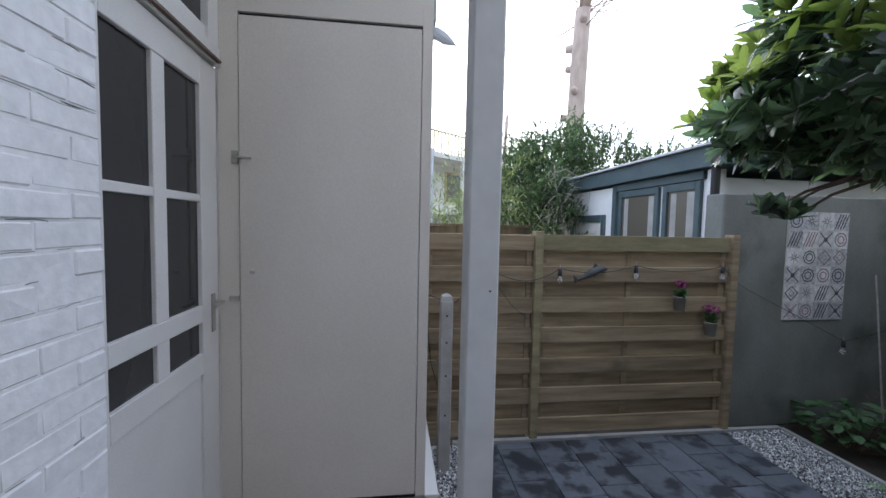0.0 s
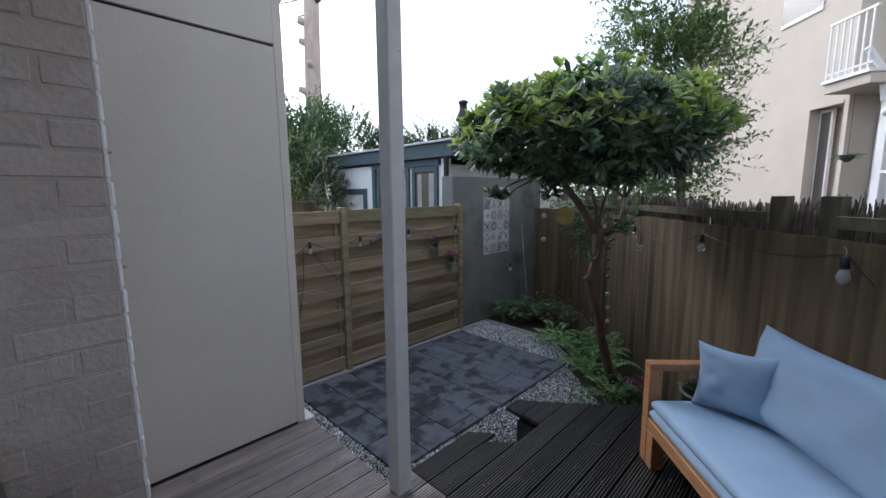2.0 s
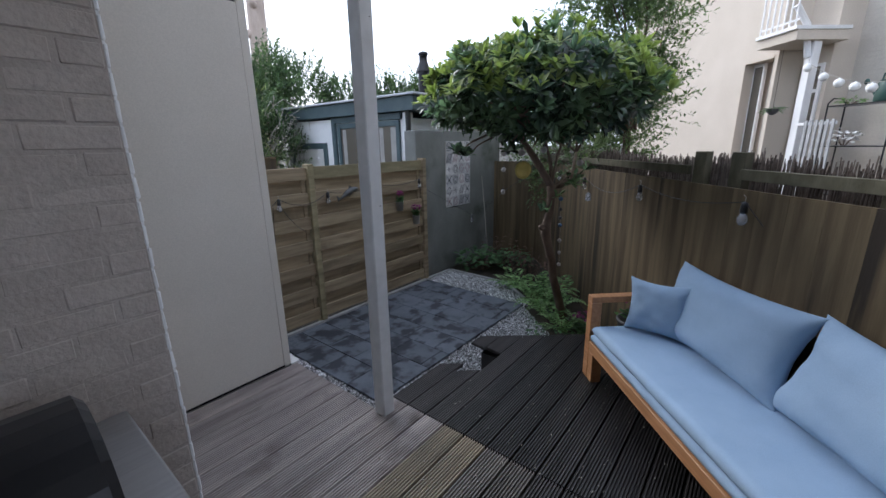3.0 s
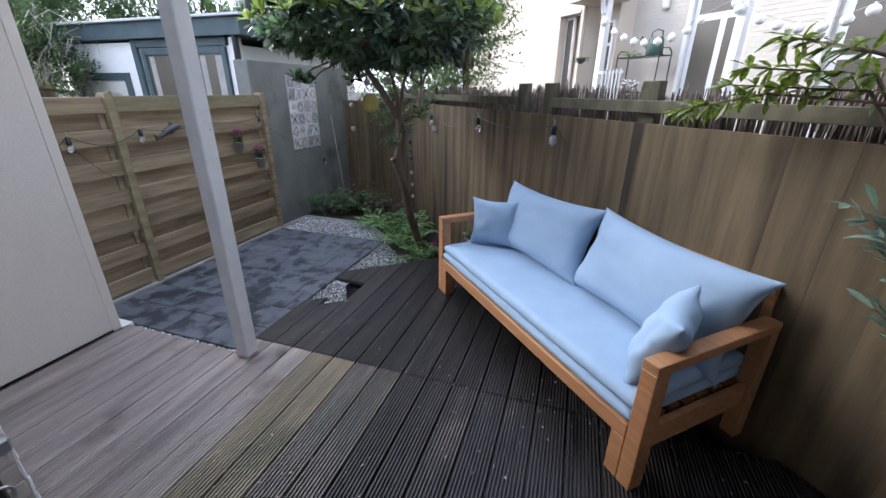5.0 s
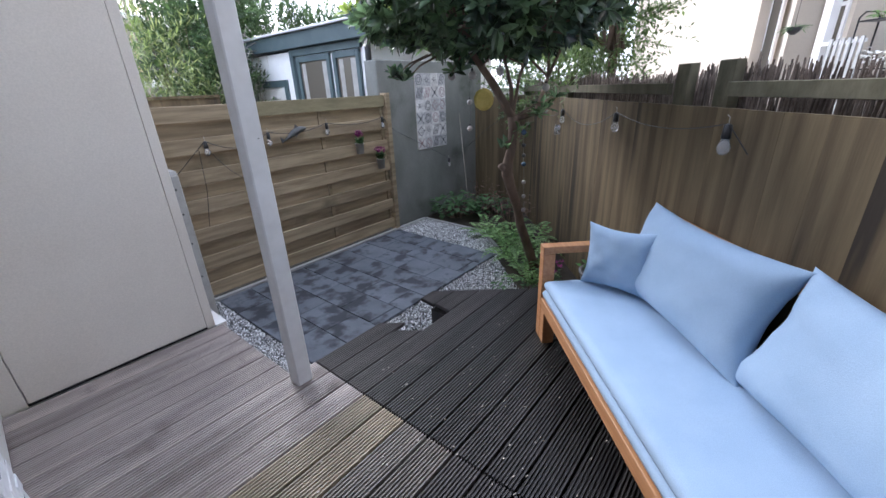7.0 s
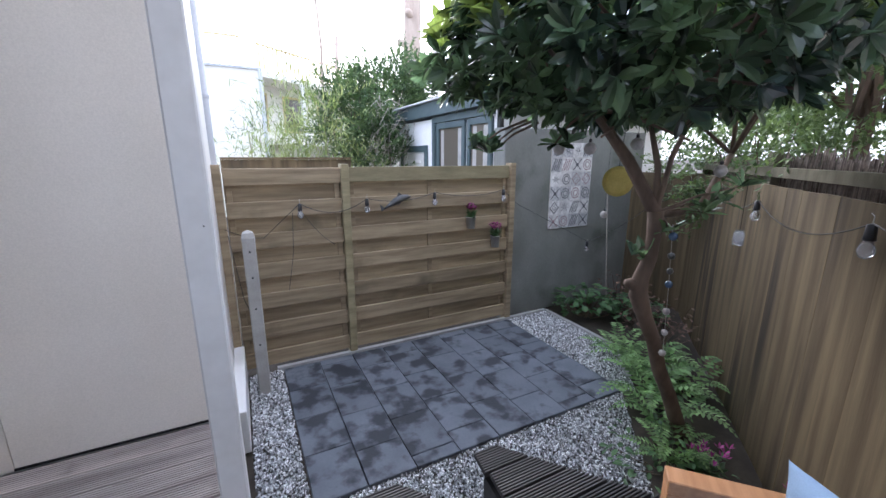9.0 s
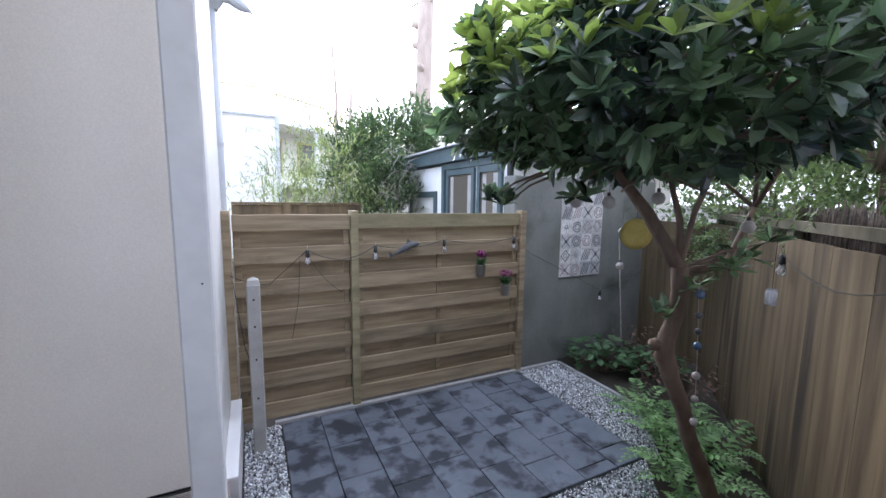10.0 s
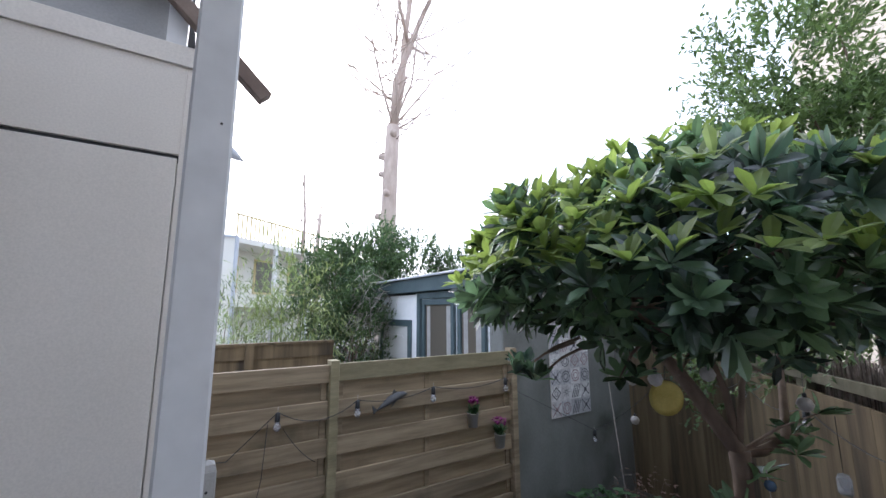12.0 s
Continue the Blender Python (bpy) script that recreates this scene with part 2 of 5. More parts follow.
BALLW = mat("white_lantern_ball", (0.75, 0.74, 0.70), (0.82, 0.81, 0.78), 0.7, 6, bump=0.1)
BEAD = mat("blue_glazed_bead", (0.05, 0.085, 0.15), (0.08, 0.125, 0.20), 0.25, 6, bump=0.05)
SHELL = mat("pale_shell_bead", (0.26, 0.24, 0.22), (0.36, 0.33, 0.31), 0.5, 10, bump=0.2)
TERRA = mat("dark_pot_glaze", (0.05, 0.05, 0.052), (0.08, 0.08, 0.085), 0.4, 5, bump=0.1)
TILEA = mat("grey_patterned_tile", (0.30, 0.30, 0.32), (0.66, 0.65, 0.65), 0.6, 38, fine=90, bump=0.1, each=0.15)
TILEB = mat("pale_patterned_tile", (0.45, 0.43, 0.43), (0.75, 0.74, 0.73), 0.6, 22, fine=90, bump=0.1, each=0.12)
PATT = mat("tile_pattern_ink", (0.05, 0.05, 0.06), (0.10, 0.10, 0.115), 0.7, 20, bump=0.0)
PATR = mat("tile_pattern_wine", (0.25, 0.16, 0.17), (0.33, 0.22, 0.23), 0.7, 20, bump=0.0)
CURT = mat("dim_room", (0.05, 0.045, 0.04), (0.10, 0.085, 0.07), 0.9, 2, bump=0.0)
GLASSW = bpy.data.materials.new("far_window_glass")
GLASSW.use_nodes = True
_h = GLASSW.node_tree.nodes["Principled BSDF"]
_h.inputs["Base Color"].default_value, _h.inputs["Roughness"].default_value = (0.12, 0.105, 0.085, 1), 0.18
BULB = bpy.data.materials.new("clear_bulb_glass")
BULB.use_nodes = True
_b = BULB.node_tree.nodes["Principled BSDF"]
_b.inputs["Base Color"].default_value, _b.inputs["Roughness"].default_value = (0.9, 0.91, 0.93, 1), 0.03
_b.inputs["Transmission Weight"].default_value = 0.75


def translucent(m, share):
    """Let part of the light that strikes a leaf shine through it."""
    nt = m.node_tree
    b = nt.nodes["Principled BSDF"]
    t, x = nt.nodes.new("ShaderNodeBsdfTranslucent"), nt.nodes.new("ShaderNodeMixShader")
    gain = nt.nodes.new("ShaderNodeHueSaturation")
    gain.inputs["Value"].default_value, gain.inputs["Saturation"].default_value = 2.2, 1.15
    nt.links.new(b.inputs["Base Color"].links[0].from_socket, gain.inputs["Color"])
    nt.links.new(gain.outputs[0], t.inputs["Color"])
    x.inputs[0].default_value = share
    nt.links.new(b.outputs[0], x.inputs[1])
    nt.links.new(t.outputs[0], x.inputs[2])
    nt.links.new(x.outputs[0], nt.nodes["Material Output"].inputs["Surface"])


for _m, _s in ((LEAF, 0.36), (LEAFN, 0.3), (FERN, 0.35), (LEAFY, 0.25), (BAMBOO, 0.25), (LEAFH, 0.3), (LEAFO, 0.35), (LEAFS, 0.3), (LEAFB, 0.3)):
    translucent(_m, _s)

# ---- ground ----
setting("ground", add_prism(bmesh.new(), [(-300, -300), (300, -300), (300, 300), (-300, 300)], -0.6, -0.345), GROUND, "dark bare soil of the garden bed and the land around", "ground")

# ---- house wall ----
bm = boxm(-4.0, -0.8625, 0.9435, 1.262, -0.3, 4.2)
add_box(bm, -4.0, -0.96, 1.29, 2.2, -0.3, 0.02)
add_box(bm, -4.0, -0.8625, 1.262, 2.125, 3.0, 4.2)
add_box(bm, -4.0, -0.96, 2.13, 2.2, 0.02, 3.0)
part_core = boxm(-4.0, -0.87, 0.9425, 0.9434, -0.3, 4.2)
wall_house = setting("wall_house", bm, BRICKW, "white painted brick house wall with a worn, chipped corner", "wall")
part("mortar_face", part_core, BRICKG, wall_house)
# room walls coloured near black, so the dimness is in their colour
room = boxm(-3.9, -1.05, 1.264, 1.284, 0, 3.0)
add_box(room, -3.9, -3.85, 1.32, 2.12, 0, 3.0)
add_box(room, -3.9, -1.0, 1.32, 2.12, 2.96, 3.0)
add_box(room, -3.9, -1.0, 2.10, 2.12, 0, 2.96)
setting("wall_room", room, CURT, "interior walls behind the glazed door, coloured dark as a dim room", "wall")
# unseen slab added overhead to keep sky light off the deck and walls
setting("shade_balcony", boxm(-3.9, 0.28, -6.0, 1.14, 3.75, 3.9), GREYP, "grey painted underside of an unseen balcony over the porch post, added for shade", "balcony")
bm = boxm(-4.0, -3.9, -6.0, 0.94, -0.3, 4.2)
bm = boxm(-4.0, -3.9, -6.0, 0.94, -0.3, 4.2)
setting("wall_back", bm, BRICKW, "plain white painted house wall", "wall")

# ---- deck boards ----
deck = setting("deck", boxm(-3.9, 0.2, -2.6, 2.1, -0.3, -0.07), DECK, "weathered grooved timber decking, darker beside the sofa", "deck")
PITCH, Y0 = 0.155, -0.205


def deck_board(xa0, xb0, xa1, xb1, y0, y1, grooves=9):
    """A ribbed board along x; xa is its left end and xb its right end, at its y0 and y1 sides."""
    bm = bmesh.new()
    prof = [(0.0, -0.014)]
    w = 1.0 / grooves
    for i in range(grooves):
        a = i * w
        prof += [(a + 0.05 * w, 0.0), (a + 0.50 * w, 0.0), (a + 0.55 * w, -0.014), (a + w, -0.014)]
    ends = []
    for side in (0, 1):
        row = []
        for f, z in prof:
            x = (xa0 + (xa1 - xa0) * f) if side == 0 else (xb0 + (xb1 - xb0) * f)
            row.append(bm.verts.new((x, y0 + (y1 - y0) * f, z)))
        ends.append(row)
    low = [[bm.verts.new((v.co.x, v.co.y, -0.03)) for v in (row[0], row[-1])] for row in ends]
    for i in range(len(prof) - 1):
        bm.faces.new((ends[0][i], ends[1][i], ends[1][i + 1], ends[0][i + 1]))
    for row, lo in zip(ends, low):
        bm.faces.new(row + lo[::-1])
    bm.faces.new((ends[0][0], low[0][0], low[1][0], ends[1][0]))
    bm.faces.new((ends[0][-1], ends[1][-1], low[1][1], low[0][1]))
    bm.faces.new((low[0][0], low[0][1], low[1][1], low[1][0]))
    return bm


def right_end(y):
    return min(2.95 + (y - 0.69) * 0.75 / 0.66 - 0.05, 1.60 + (1.04 - y) * 0.8)


add = add_prism(bmesh.new(), [(0.2, 1.04), (0.90, 1.04), (1.02, 0.90), (1.33, 0.90), (1.35, 1.08), (1.54, 1.08), (2.02, 0.45), (2.33, 0.05), (-0.3, -2.28), (0.2, -2.28)], -0.3, -0.07)
part("joist_frame", add, DECK, deck)
for i in range(-16, 16):
    y0, y1 = Y0 + i * PITCH + 0.0042, Y0 + (i + 1) * PITCH - 0.0042
    if y1 > 2.14:
        continue
    # board colour steps from pale near the cupboard to dark beside the sofa
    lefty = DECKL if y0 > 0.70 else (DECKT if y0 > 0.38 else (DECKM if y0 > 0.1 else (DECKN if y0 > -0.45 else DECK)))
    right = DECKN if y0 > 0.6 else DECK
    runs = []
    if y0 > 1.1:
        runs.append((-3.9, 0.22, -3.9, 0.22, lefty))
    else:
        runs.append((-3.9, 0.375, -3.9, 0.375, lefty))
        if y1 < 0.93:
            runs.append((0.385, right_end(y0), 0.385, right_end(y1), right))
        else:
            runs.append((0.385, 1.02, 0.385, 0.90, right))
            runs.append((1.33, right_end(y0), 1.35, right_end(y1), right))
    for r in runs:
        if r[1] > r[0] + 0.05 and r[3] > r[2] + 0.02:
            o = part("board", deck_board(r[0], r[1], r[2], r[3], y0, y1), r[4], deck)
            # groove bottoms get a dark colour that stands in for their shade
            o.data.materials.append(GSHADE)
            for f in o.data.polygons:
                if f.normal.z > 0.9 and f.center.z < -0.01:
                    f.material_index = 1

# ---- terrace ----
terrace = setting("terrace", boxm(0.2, 3.6, 0.5, 3.3, -0.344, -0.325), GROUND, "sunken terrace of dark grey pavers, wet in patches", "terrace")
for p in ([(0.5, 3.145), (3.6, 3.145), (3.6, 3.185), (0.5, 3.185)], [(3.585, 3.14), (3.625, 3.14), (3.60, 2.1), (3.56, 2.1)], [(3.56, 2.1), (3.60, 2.1), (3.22, 1.62), (3.18, 1.64)]):
    part("edging", add_prism(bmesh.new(), p, -0.34, -0.285), STONE, terrace)

# ---- cupboard front, side and eaves ----
setting("wall_shed", boxm(-0.92, 0.18, 2.155, 3.28, -0.3, 3.05), PAINT, "white painted side of the storage cupboard", "wall")
setting("ledge", boxm(0.182, 0.26, 2.135, 3.12, -0.3, 0.0, 0.004), PAINT, "white painted ledge at the foot of the cupboard wall", "ledge")
cup = thing("storage_cupboard", (-0.9, 2.13, 0), 0, "tall cream painted cupboard front with a flush door, closed", "cupboard door")
part("surround", add_box(add_box(add_box(bmesh.new(), 0.0, 0.10, 0.0, 0.022, 0.0, 3.06, 0.002), 1.025, 1.08, 0.0, 0.022, 0.0, 3.06, 0.002), 0.1, 1.025, 0.0, 0.022, 2.575, 3.06, 0.002), PANEL, cup)
part("door_leaf", boxm(0.104, 1.021, -0.006, 0.018, 0.017, 2.555, bevel=0.003), PANEL, cup)
# black strips in the door gaps stand in for the shade there
part("gap_shade", boxm(0.1, 1.025, -0.004, 0.0215, 0.0005, 0.015), DARK, cup)
part("gap_shade", boxm(0.1, 1.025, 0.019, 0.0215, 2.54, 2.6), DARK, cup)
part("head_board", boxm(0.0, 1.08, -0.012, 0.0, 3.0, 3.10, bevel=0.003), PANEL, cup)
hasp = part("hasp", boxm(0.07, 0.10, -0.02, -0.002, 1.82, 1.885, bevel=0.002), GALV, cup, "worn steel hasp")
part("bolt", add_tube(bmesh.new(), [(0.08, -0.018, 1.852), (0.165, -0.02, 1.848)], 0.006), GALV, hasp)
part("lock_knob", add_lathe(bmesh.new(), [(0.012, 0), (0.012, 0.006), (0.006, 0.012), (0.009, 0.02)], sides=10, m=pose(0.165, -0.006, 1.27, 90)), GALV, cup, "small steel lock knob")
part("eye_plate", boxm(0.05, 0.10, -0.012, -0.002, 1.118, 1.145, bevel=0.002), GALV, cup)

# ---- balcony edge above the cupboard ----
over = thing("balcony_edge", (0, 2.2, 3.1), 0, "grey painted boards and posts of the balcony above the cupboard, shaded underside coloured black", "balcony")
part("back_board", boxm(-0.92, 0.02, 0.10, 0.13, 0.0, 0.35), GREYP, over)
# black sheet: the darkness under the balcony put into the colour
part("soffit_shade", boxm(-0.92, 0.12, -0.05, 0.9, 0.36, 0.40), DARK, over)
part("corner_post", boxm(0.03, 0.11, -0.06, 0.02, 0.0, 1.2, bevel=0.003), POSTP, over)
raf = thing("rafter_end", (0.46, 2.1, 2.93), 0, "brown wooden rafter end jutting from the eaves", "rafter")
part("timber", boxm(-0.75, 0, -0.03, 0.03, -0.035, 0.035, bevel=0.003, m=pose(0, 0, 0, 0, 44, 0)), DEEP, raf)
pipe = thing("drainpipe", (0.185, 3.34, 0), 0, "grey zinc drainpipe with a hopper at the top", "drainpipe")
part("pipe", add_tube(bmesh.new(), [(0, 0, 0.0), (0, 0, 1.5), (0, 0, 3.02)], 0.034, 14), PIPE, pipe, smooth=True)
part("hopper", add_lathe(bmesh.new(), [(0.036, 0), (0.075, 0.06), (0.085, 0.14), (0.078, 0.14)], (0.01, 0, 3.0), 14), PIPE, pipe)
for z in (0.9, 2.0):
    part("bracket", add_lathe(bmesh.new(), [(0.037, 0), (0.040, 0.0), (0.040, 0.025), (0.037, 0.025)], (0, 0, z), 14), PIPE, pipe)
part("spout", add_tube(bmesh.new(), [(0.05, 0.0, 3.12), (0.13, -0.04, 3.10), (0.20, -0.06, 3.05), (0.28, -0.10, 2.99)], [0.05, 0.05, 0.045, 0.006], 10), PIPE, pipe)
ev = thing("eaves_box", (0.10, 3.22, 3.16), 0, "grey painted boxed end of the eaves above the drainpipe", "eaves")
part("box", boxm(0.0, 0.20, 0.0, 0.22, 0.0, 0.7, bevel=0.004), GREYP, ev)
gus = thing("eaves_gusset", (0, 2.13, 0), 0, "cream painted board flaring out under the eaves", "eaves board")
b = bmesh.new()
lo = [b.verts.new((x, 0.0, z)) for x, z in ((0.181, 2.83), (0.25, 2.94), (0.33, 3.06), (0.33, 3.4), (0.181, 3.4))]
hi = [b.verts.new((v.co.x, 0.02, v.co.z)) for v in lo]
b.faces.new(lo)
b.faces.new(hi[::-1])
for i in range(5):
    b.faces.new((lo[i], lo[(i + 1) % 5], hi[(i + 1) % 5], hi[i]))
part("board", b, PANEL, gus)

# ---- glazed door in the house wall ----
door = setting("door_1", boxm(-0.95, -0.93, 1.264, 1.275, 0.02, 2.98), PAINT, "white painted glazed garden door with six panes, closed", "door")
bm = boxm(-0.94, -0.90, 1.276, 1.335, 0.03, 2.28, bevel=0.003)
add_box(bm, -0.94, -0.90, 1.952, 2.115, 0.03, 2.28, 0.003)
add_box(bm, -0.94, -0.90, 1.335, 1.952, 2.15, 2.28, 0.003)
add_box(bm, -0.94, -0.90, 1.335, 1.952, 1.05, 1.13, 0.003)
add_box(bm, -0.94, -0.90, 1.335, 1.952, 0.80, 0.90, 0.003)
add_box(bm, -0.94, -0.90, 1.335, 1.952, 0.03, 0.16, 0.003)
part("frame", bm, PAINT, door)
part("panel", boxm(-0.932, -0.912, 1.335, 1.952, 0.16, 0.80, bevel=0.004), PAINT, door)
part("glazing_bar", boxm(-0.938, -0.902, 1.597, 1.68, 0.90, 1.05, bevel=0.003), PAINT, door)
part("glazing_bar", boxm(-0.938, -0.902, 1.597, 1.68, 1.13, 2.15, bevel=0.003), PAINT, door)
part("glazing_bar", boxm(-0.936, -0.904, 1.335, 1.597, 1.615, 1.65, bevel=0.003), PAINT, door)
part("glazing_bar", boxm(-0.936, -0.904, 1.68, 1.952, 1.615, 1.65, bevel=0.003), PAINT, door)
for ya, yb in ((1.335, 1.597), (1.68, 1.952)):
    for za, zb in ((0.90, 1.05), (1.13, 1.615), (1.65, 2.15)):
        part("pane", boxm(-0.923, -0.919, ya, yb, za, zb), GLASS, door)
hd = part("handle", boxm(-0.90, -0.893, 2.035, 2.07, 0.98, 1.17, bevel=0.002), GALV, door, "brass-grey door handle on a long plate")
part("lever", add_tube(bmesh.new(), [(-0.893, 2.052, 1.13), (-0.85, 2.052, 1.13), (-0.845, 1.95, 1.125)], 0.009), GALV, hd)
for z in (1.0, 2.0):
    part("hinge", boxm(-0.90, -0.88, 1.276, 1.30, z, z + 0.1, bevel=0.003), PAINT, door)
bm = boxm(-0.95, -0.885, 1.265, 2.13, 2.29, 2.38, bevel=0.003)
add_box(bm, -0.95, -0.89, 1.265, 1.40, 2.38, 2.98)
add_box(bm, -0.95, -0.89, 2.02, 2.125, 2.38, 2.98)
add_box(bm, -0.94, -0.905, 1.40, 2.02, 2.38, 2.44)
add_box(bm, -0.94, -0.905, 1.68, 1.75, 2.44, 2.98)
part("transom_frame", bm, PAINT, door)
for ya, yb in ((1.40, 1.68), (1.75, 2.02)):
    part("pane", boxm(-0.928, -0.922, ya, yb, 2.44, 2.98), GLASS, door)
part("drip_strip", boxm(-0.884, -0.865, 1.32, 2.1, 2.30, 2.312), DEEP, door)

# ---- porch post ----
post = thing("porch_post", (0.235, 1.10, 0), 0, "square white painted porch post standing on the deck", "post")
part("shaft", boxm(-0.045, 0.045, -0.045, 0.045, 0.0, 3.749, bevel=0.006), POSTP, post)
for z in (1.35, 2.3):
    part("screw", add_lathe(bmesh.new(), [(0.003, 0), (0.003, 0.002)], sides=8, m=pose(0.02, -0.045, z, 90)), DARK, post)
cp = thing("concrete_post", (0.38, 2.86, -0.33), 0, "slim grey concrete fence post with a pointed top", "post")
bm = boxm(-0.046, 0.046, -0.046, 0.046, 0, 1.31, bevel=0.008)
part("shaft", bm, GREYC, cp)
part("cap", add_lathe(bmesh.new(), [(0.062, 0), (0.05, 0.03), (0.004, 0.05)], (0, 0, 1.31), 4, pose(0, 0, 0, 0, 0, 45)), GREYC, cp)
for z in (0.45, 0.75, 1.0, 1.2):
    part("hole", add_lathe(bmesh.new(), [(0.008, 0), (0.008, 0.002)], sides=8, m=pose(0.0, -0.046, z, 90)), DARK, cp)

# ---- horizontal board fence ----
fence = thing("board_fence", (0, 3.2, 0), 0, "pressure-treated pine fence of overlapping horizontal boards", "fence")
rnd = random.Random(8)
ZB, ZT, ROWS_N = -0.26, 1.47, 13
ph = (ZT - ZB) / ROWS_N
for x0, x1 in ((0.25, 1.165), (1.235, 2.995)):
    for r in range(ROWS_N):
        front = r % 2 == 0
        z1 = ZT - r * ph
        j = rnd.uniform(-0.004, 0.004)
        if front:
            part("board", boxm(x0, x1, -0.010, 0.018, z1 - ph + j, z1 + j, bevel=0.003), MOSSF if r == 0 and x0 > 1 else FENCE, fence)
        else:
            part("board", boxm(x0 + 0.0, x1, 0.042, 0.058, z1 - ph - 0.02, z1 + 0.02, bevel=0.003), FENCE, fence)
    for x in ((x0 + 0.03, x1 - 0.03) if x1 < 2 else (x0 + 0.03, 2.05, x1 - 0.03)):
        part("batten", boxm(x - 0.022, x + 0.022, 0.019, 0.0415, ZB, ZT - 0.01, bevel=0.002), FENCE, fence)
for x in (0.205, 1.20, 3.03):
    part("fence_post", boxm(x - 0.034, x + 0.034, -0.045, 0.06, -0.33, 1.50, bevel=0.004), MOSSF if x > 1 and x < 2 else FENCE, fence)
f2 = thing("far_board_fence", (0.2, 4.6, 0), 0, "reddish brown board fence of the garden behind", "fence")
for r in range(13):
    part("board", boxm(0, 1.42, 0.0 if r % 2 == 0 else 0.02, 0.018 if r % 2 == 0 else 0.038, 1.53 - (r + 1) * 0.14, 1.53 - r * 0.14 - 0.002), FENCER, f2)
part("fence_post", boxm(0.52, 0.60, -0.03, 0.05, -0.33, 1.55), FENCER, f2)
part("top_rail", boxm(0, 1.42, -0.02, 0.05, 1.53, 1.555), FENCER, f2)

# ---- rendered wall and tile picture ----
setting("wall_render", boxm(2.99, 5.3, 3.28, 3.5, -0.34, 1.88, bevel=0.012), CONC, "grey rendered garden wall stained with damp", "wall")
mos = thing("tile_picture", (3.66, 3.278, 0.70), 0, "garden poster of patterned grey and white tiles on the rendered wall", "wall picture")
part("panel", boxm(0, 0.66, -0.008, 0.0, 0, 1.03), BACKL, mos)
rnd = random.Random(12)
tw, th = 0.66 / 4, 1.03 / 6
for i in range(4):
    for j in range(6):
        cx, cz = (i + 0.5) * tw, (j + 0.5) * th
        t = part("tile", boxm(cx - tw / 2 + 0.001, cx + tw / 2 - 0.001, -0.0105, -0.008, cz - th / 2 + 0.001, cz + th / 2 - 0.001), rnd.choice((TILEA, TILEB)), mos)
        kind = rnd.choice(("ring", "diamond", "cross", "ring", "stripe", "star"))
        b = bmesh.new()
        if kind == "ring":
            for rr in (0.068, 0.040):
                n = rnd.choice((8, 20))
                for k in range(n):
                    a0, a1 = 2 * math.pi * k / n, 2 * math.pi * (k + 1) / n
                    b.faces.new([b.verts.new((cx + r * math.cos(a), -0.0115, cz + r * math.sin(a))) for r, a in ((rr, a0), (rr, a1), (rr - 0.011, a1), (rr - 0.011, a0))])
        elif kind == "diamond":
            for rr in (0.075, 0.035):
                pts = [(rr, 0), (0, rr), (-rr, 0), (0, -rr)]
                for k in range(4):
                    p, q = pts[k], pts[(k + 1) % 4]
                    b.faces.new([b.verts.new((cx + u * s, -0.0115, cz + v * s)) for (u, v), s in ((p, 1), (q, 1), (q, 0.8), (p, 0.8))])
        elif kind == "cross":
            for s in (1, -1):
                b.faces.new([b.verts.new((cx + u, -0.0115, cz + s * v)) for u, v in ((-0.07, -0.062), (-0.062, -0.07), (0.07, 0.062), (0.062, 0.07))])
            add_lathe(b, [(0.022, 0), (0.022, 0.0015)], sides=8, m=pose(cx, -0.0105, cz, 90))
        elif kind == "stripe":
            for s in (-0.045, -0.015, 0.015, 0.045):
                b.faces.new([b.verts.new((cx + u + s, -0.0115, cz + v)) for u, v in ((-0.035, -0.07), (-0.022, -0.07), (0.035, 0.07), (0.022, 0.07))])
        else:
            for k in range(8):
                a = math.pi * k / 4
                b.faces.new([b.verts.new((cx + r * math.cos(a + o), -0.0115, cz + r * math.sin(a + o))) for r, o in ((0.012, -0.4), (0.07, 0), (0.012, 0.4))])
        part("motif", b, rnd.choice((PATT, PATT, PATR)), t)

# ---- brown fence beside the neighbour ----
FD, FN = Vector((0.7508, 0.6606, 0)), Vector((0.6606, -0.7508, 0))
F0 = Vector((2.95, 0.69, 0))
ANG = math.degrees(math.atan2(FD.y, FD.x))


def at_fence(u, off, z=0.0):
    return F0 + FD * u + FN * off + Vector((0, 0, z))


rf = thing("brown_fence", F0 + FN * 0.13, ANG, "tall brown vertical board fence, damp and weathered", "fence")
x = -7.6
rnd = random.Random(2)
while x < 2.85:
    w = rnd.choice((0.19, 0.2, 0.21))
    part("board", boxm(x, x + w - 0.0004, -0.02, rnd.uniform(0, 0.002), -0.33, 1.385 - 0.006 * rnd.random(), bevel=0.0004), FENCER, rf)
    x += w
setting("fence_return", boxm(5.12, 5.15, 2.36, 3.28, -0.33, 1.37), FENCER, "dark brown board fence at the corner", "fence")
up = thing("upper_rail_fence", F0 + FN * 0.11, ANG, "mossy rail and posts of the neighbour's fence behind the brown boards", "fence")
for u in (2.7, 0.80, -1.20, -1.55, -2.44, -4.4):
    w = 0.058
    part("fence_post", boxm(u - w, u + w, -0.115, -0.06, -0.33, 1.60, bevel=0.004), GREENW, up)
part("rail", boxm(-1.13, 2.65, -0.059, -0.03, 1.435, 1.50, bevel=0.003), GREENW, up)
part("rail", boxm(-7.5, -1.62, -0.059, -0.03, 1.435, 1.50, bevel=0.003), GREENW, up)


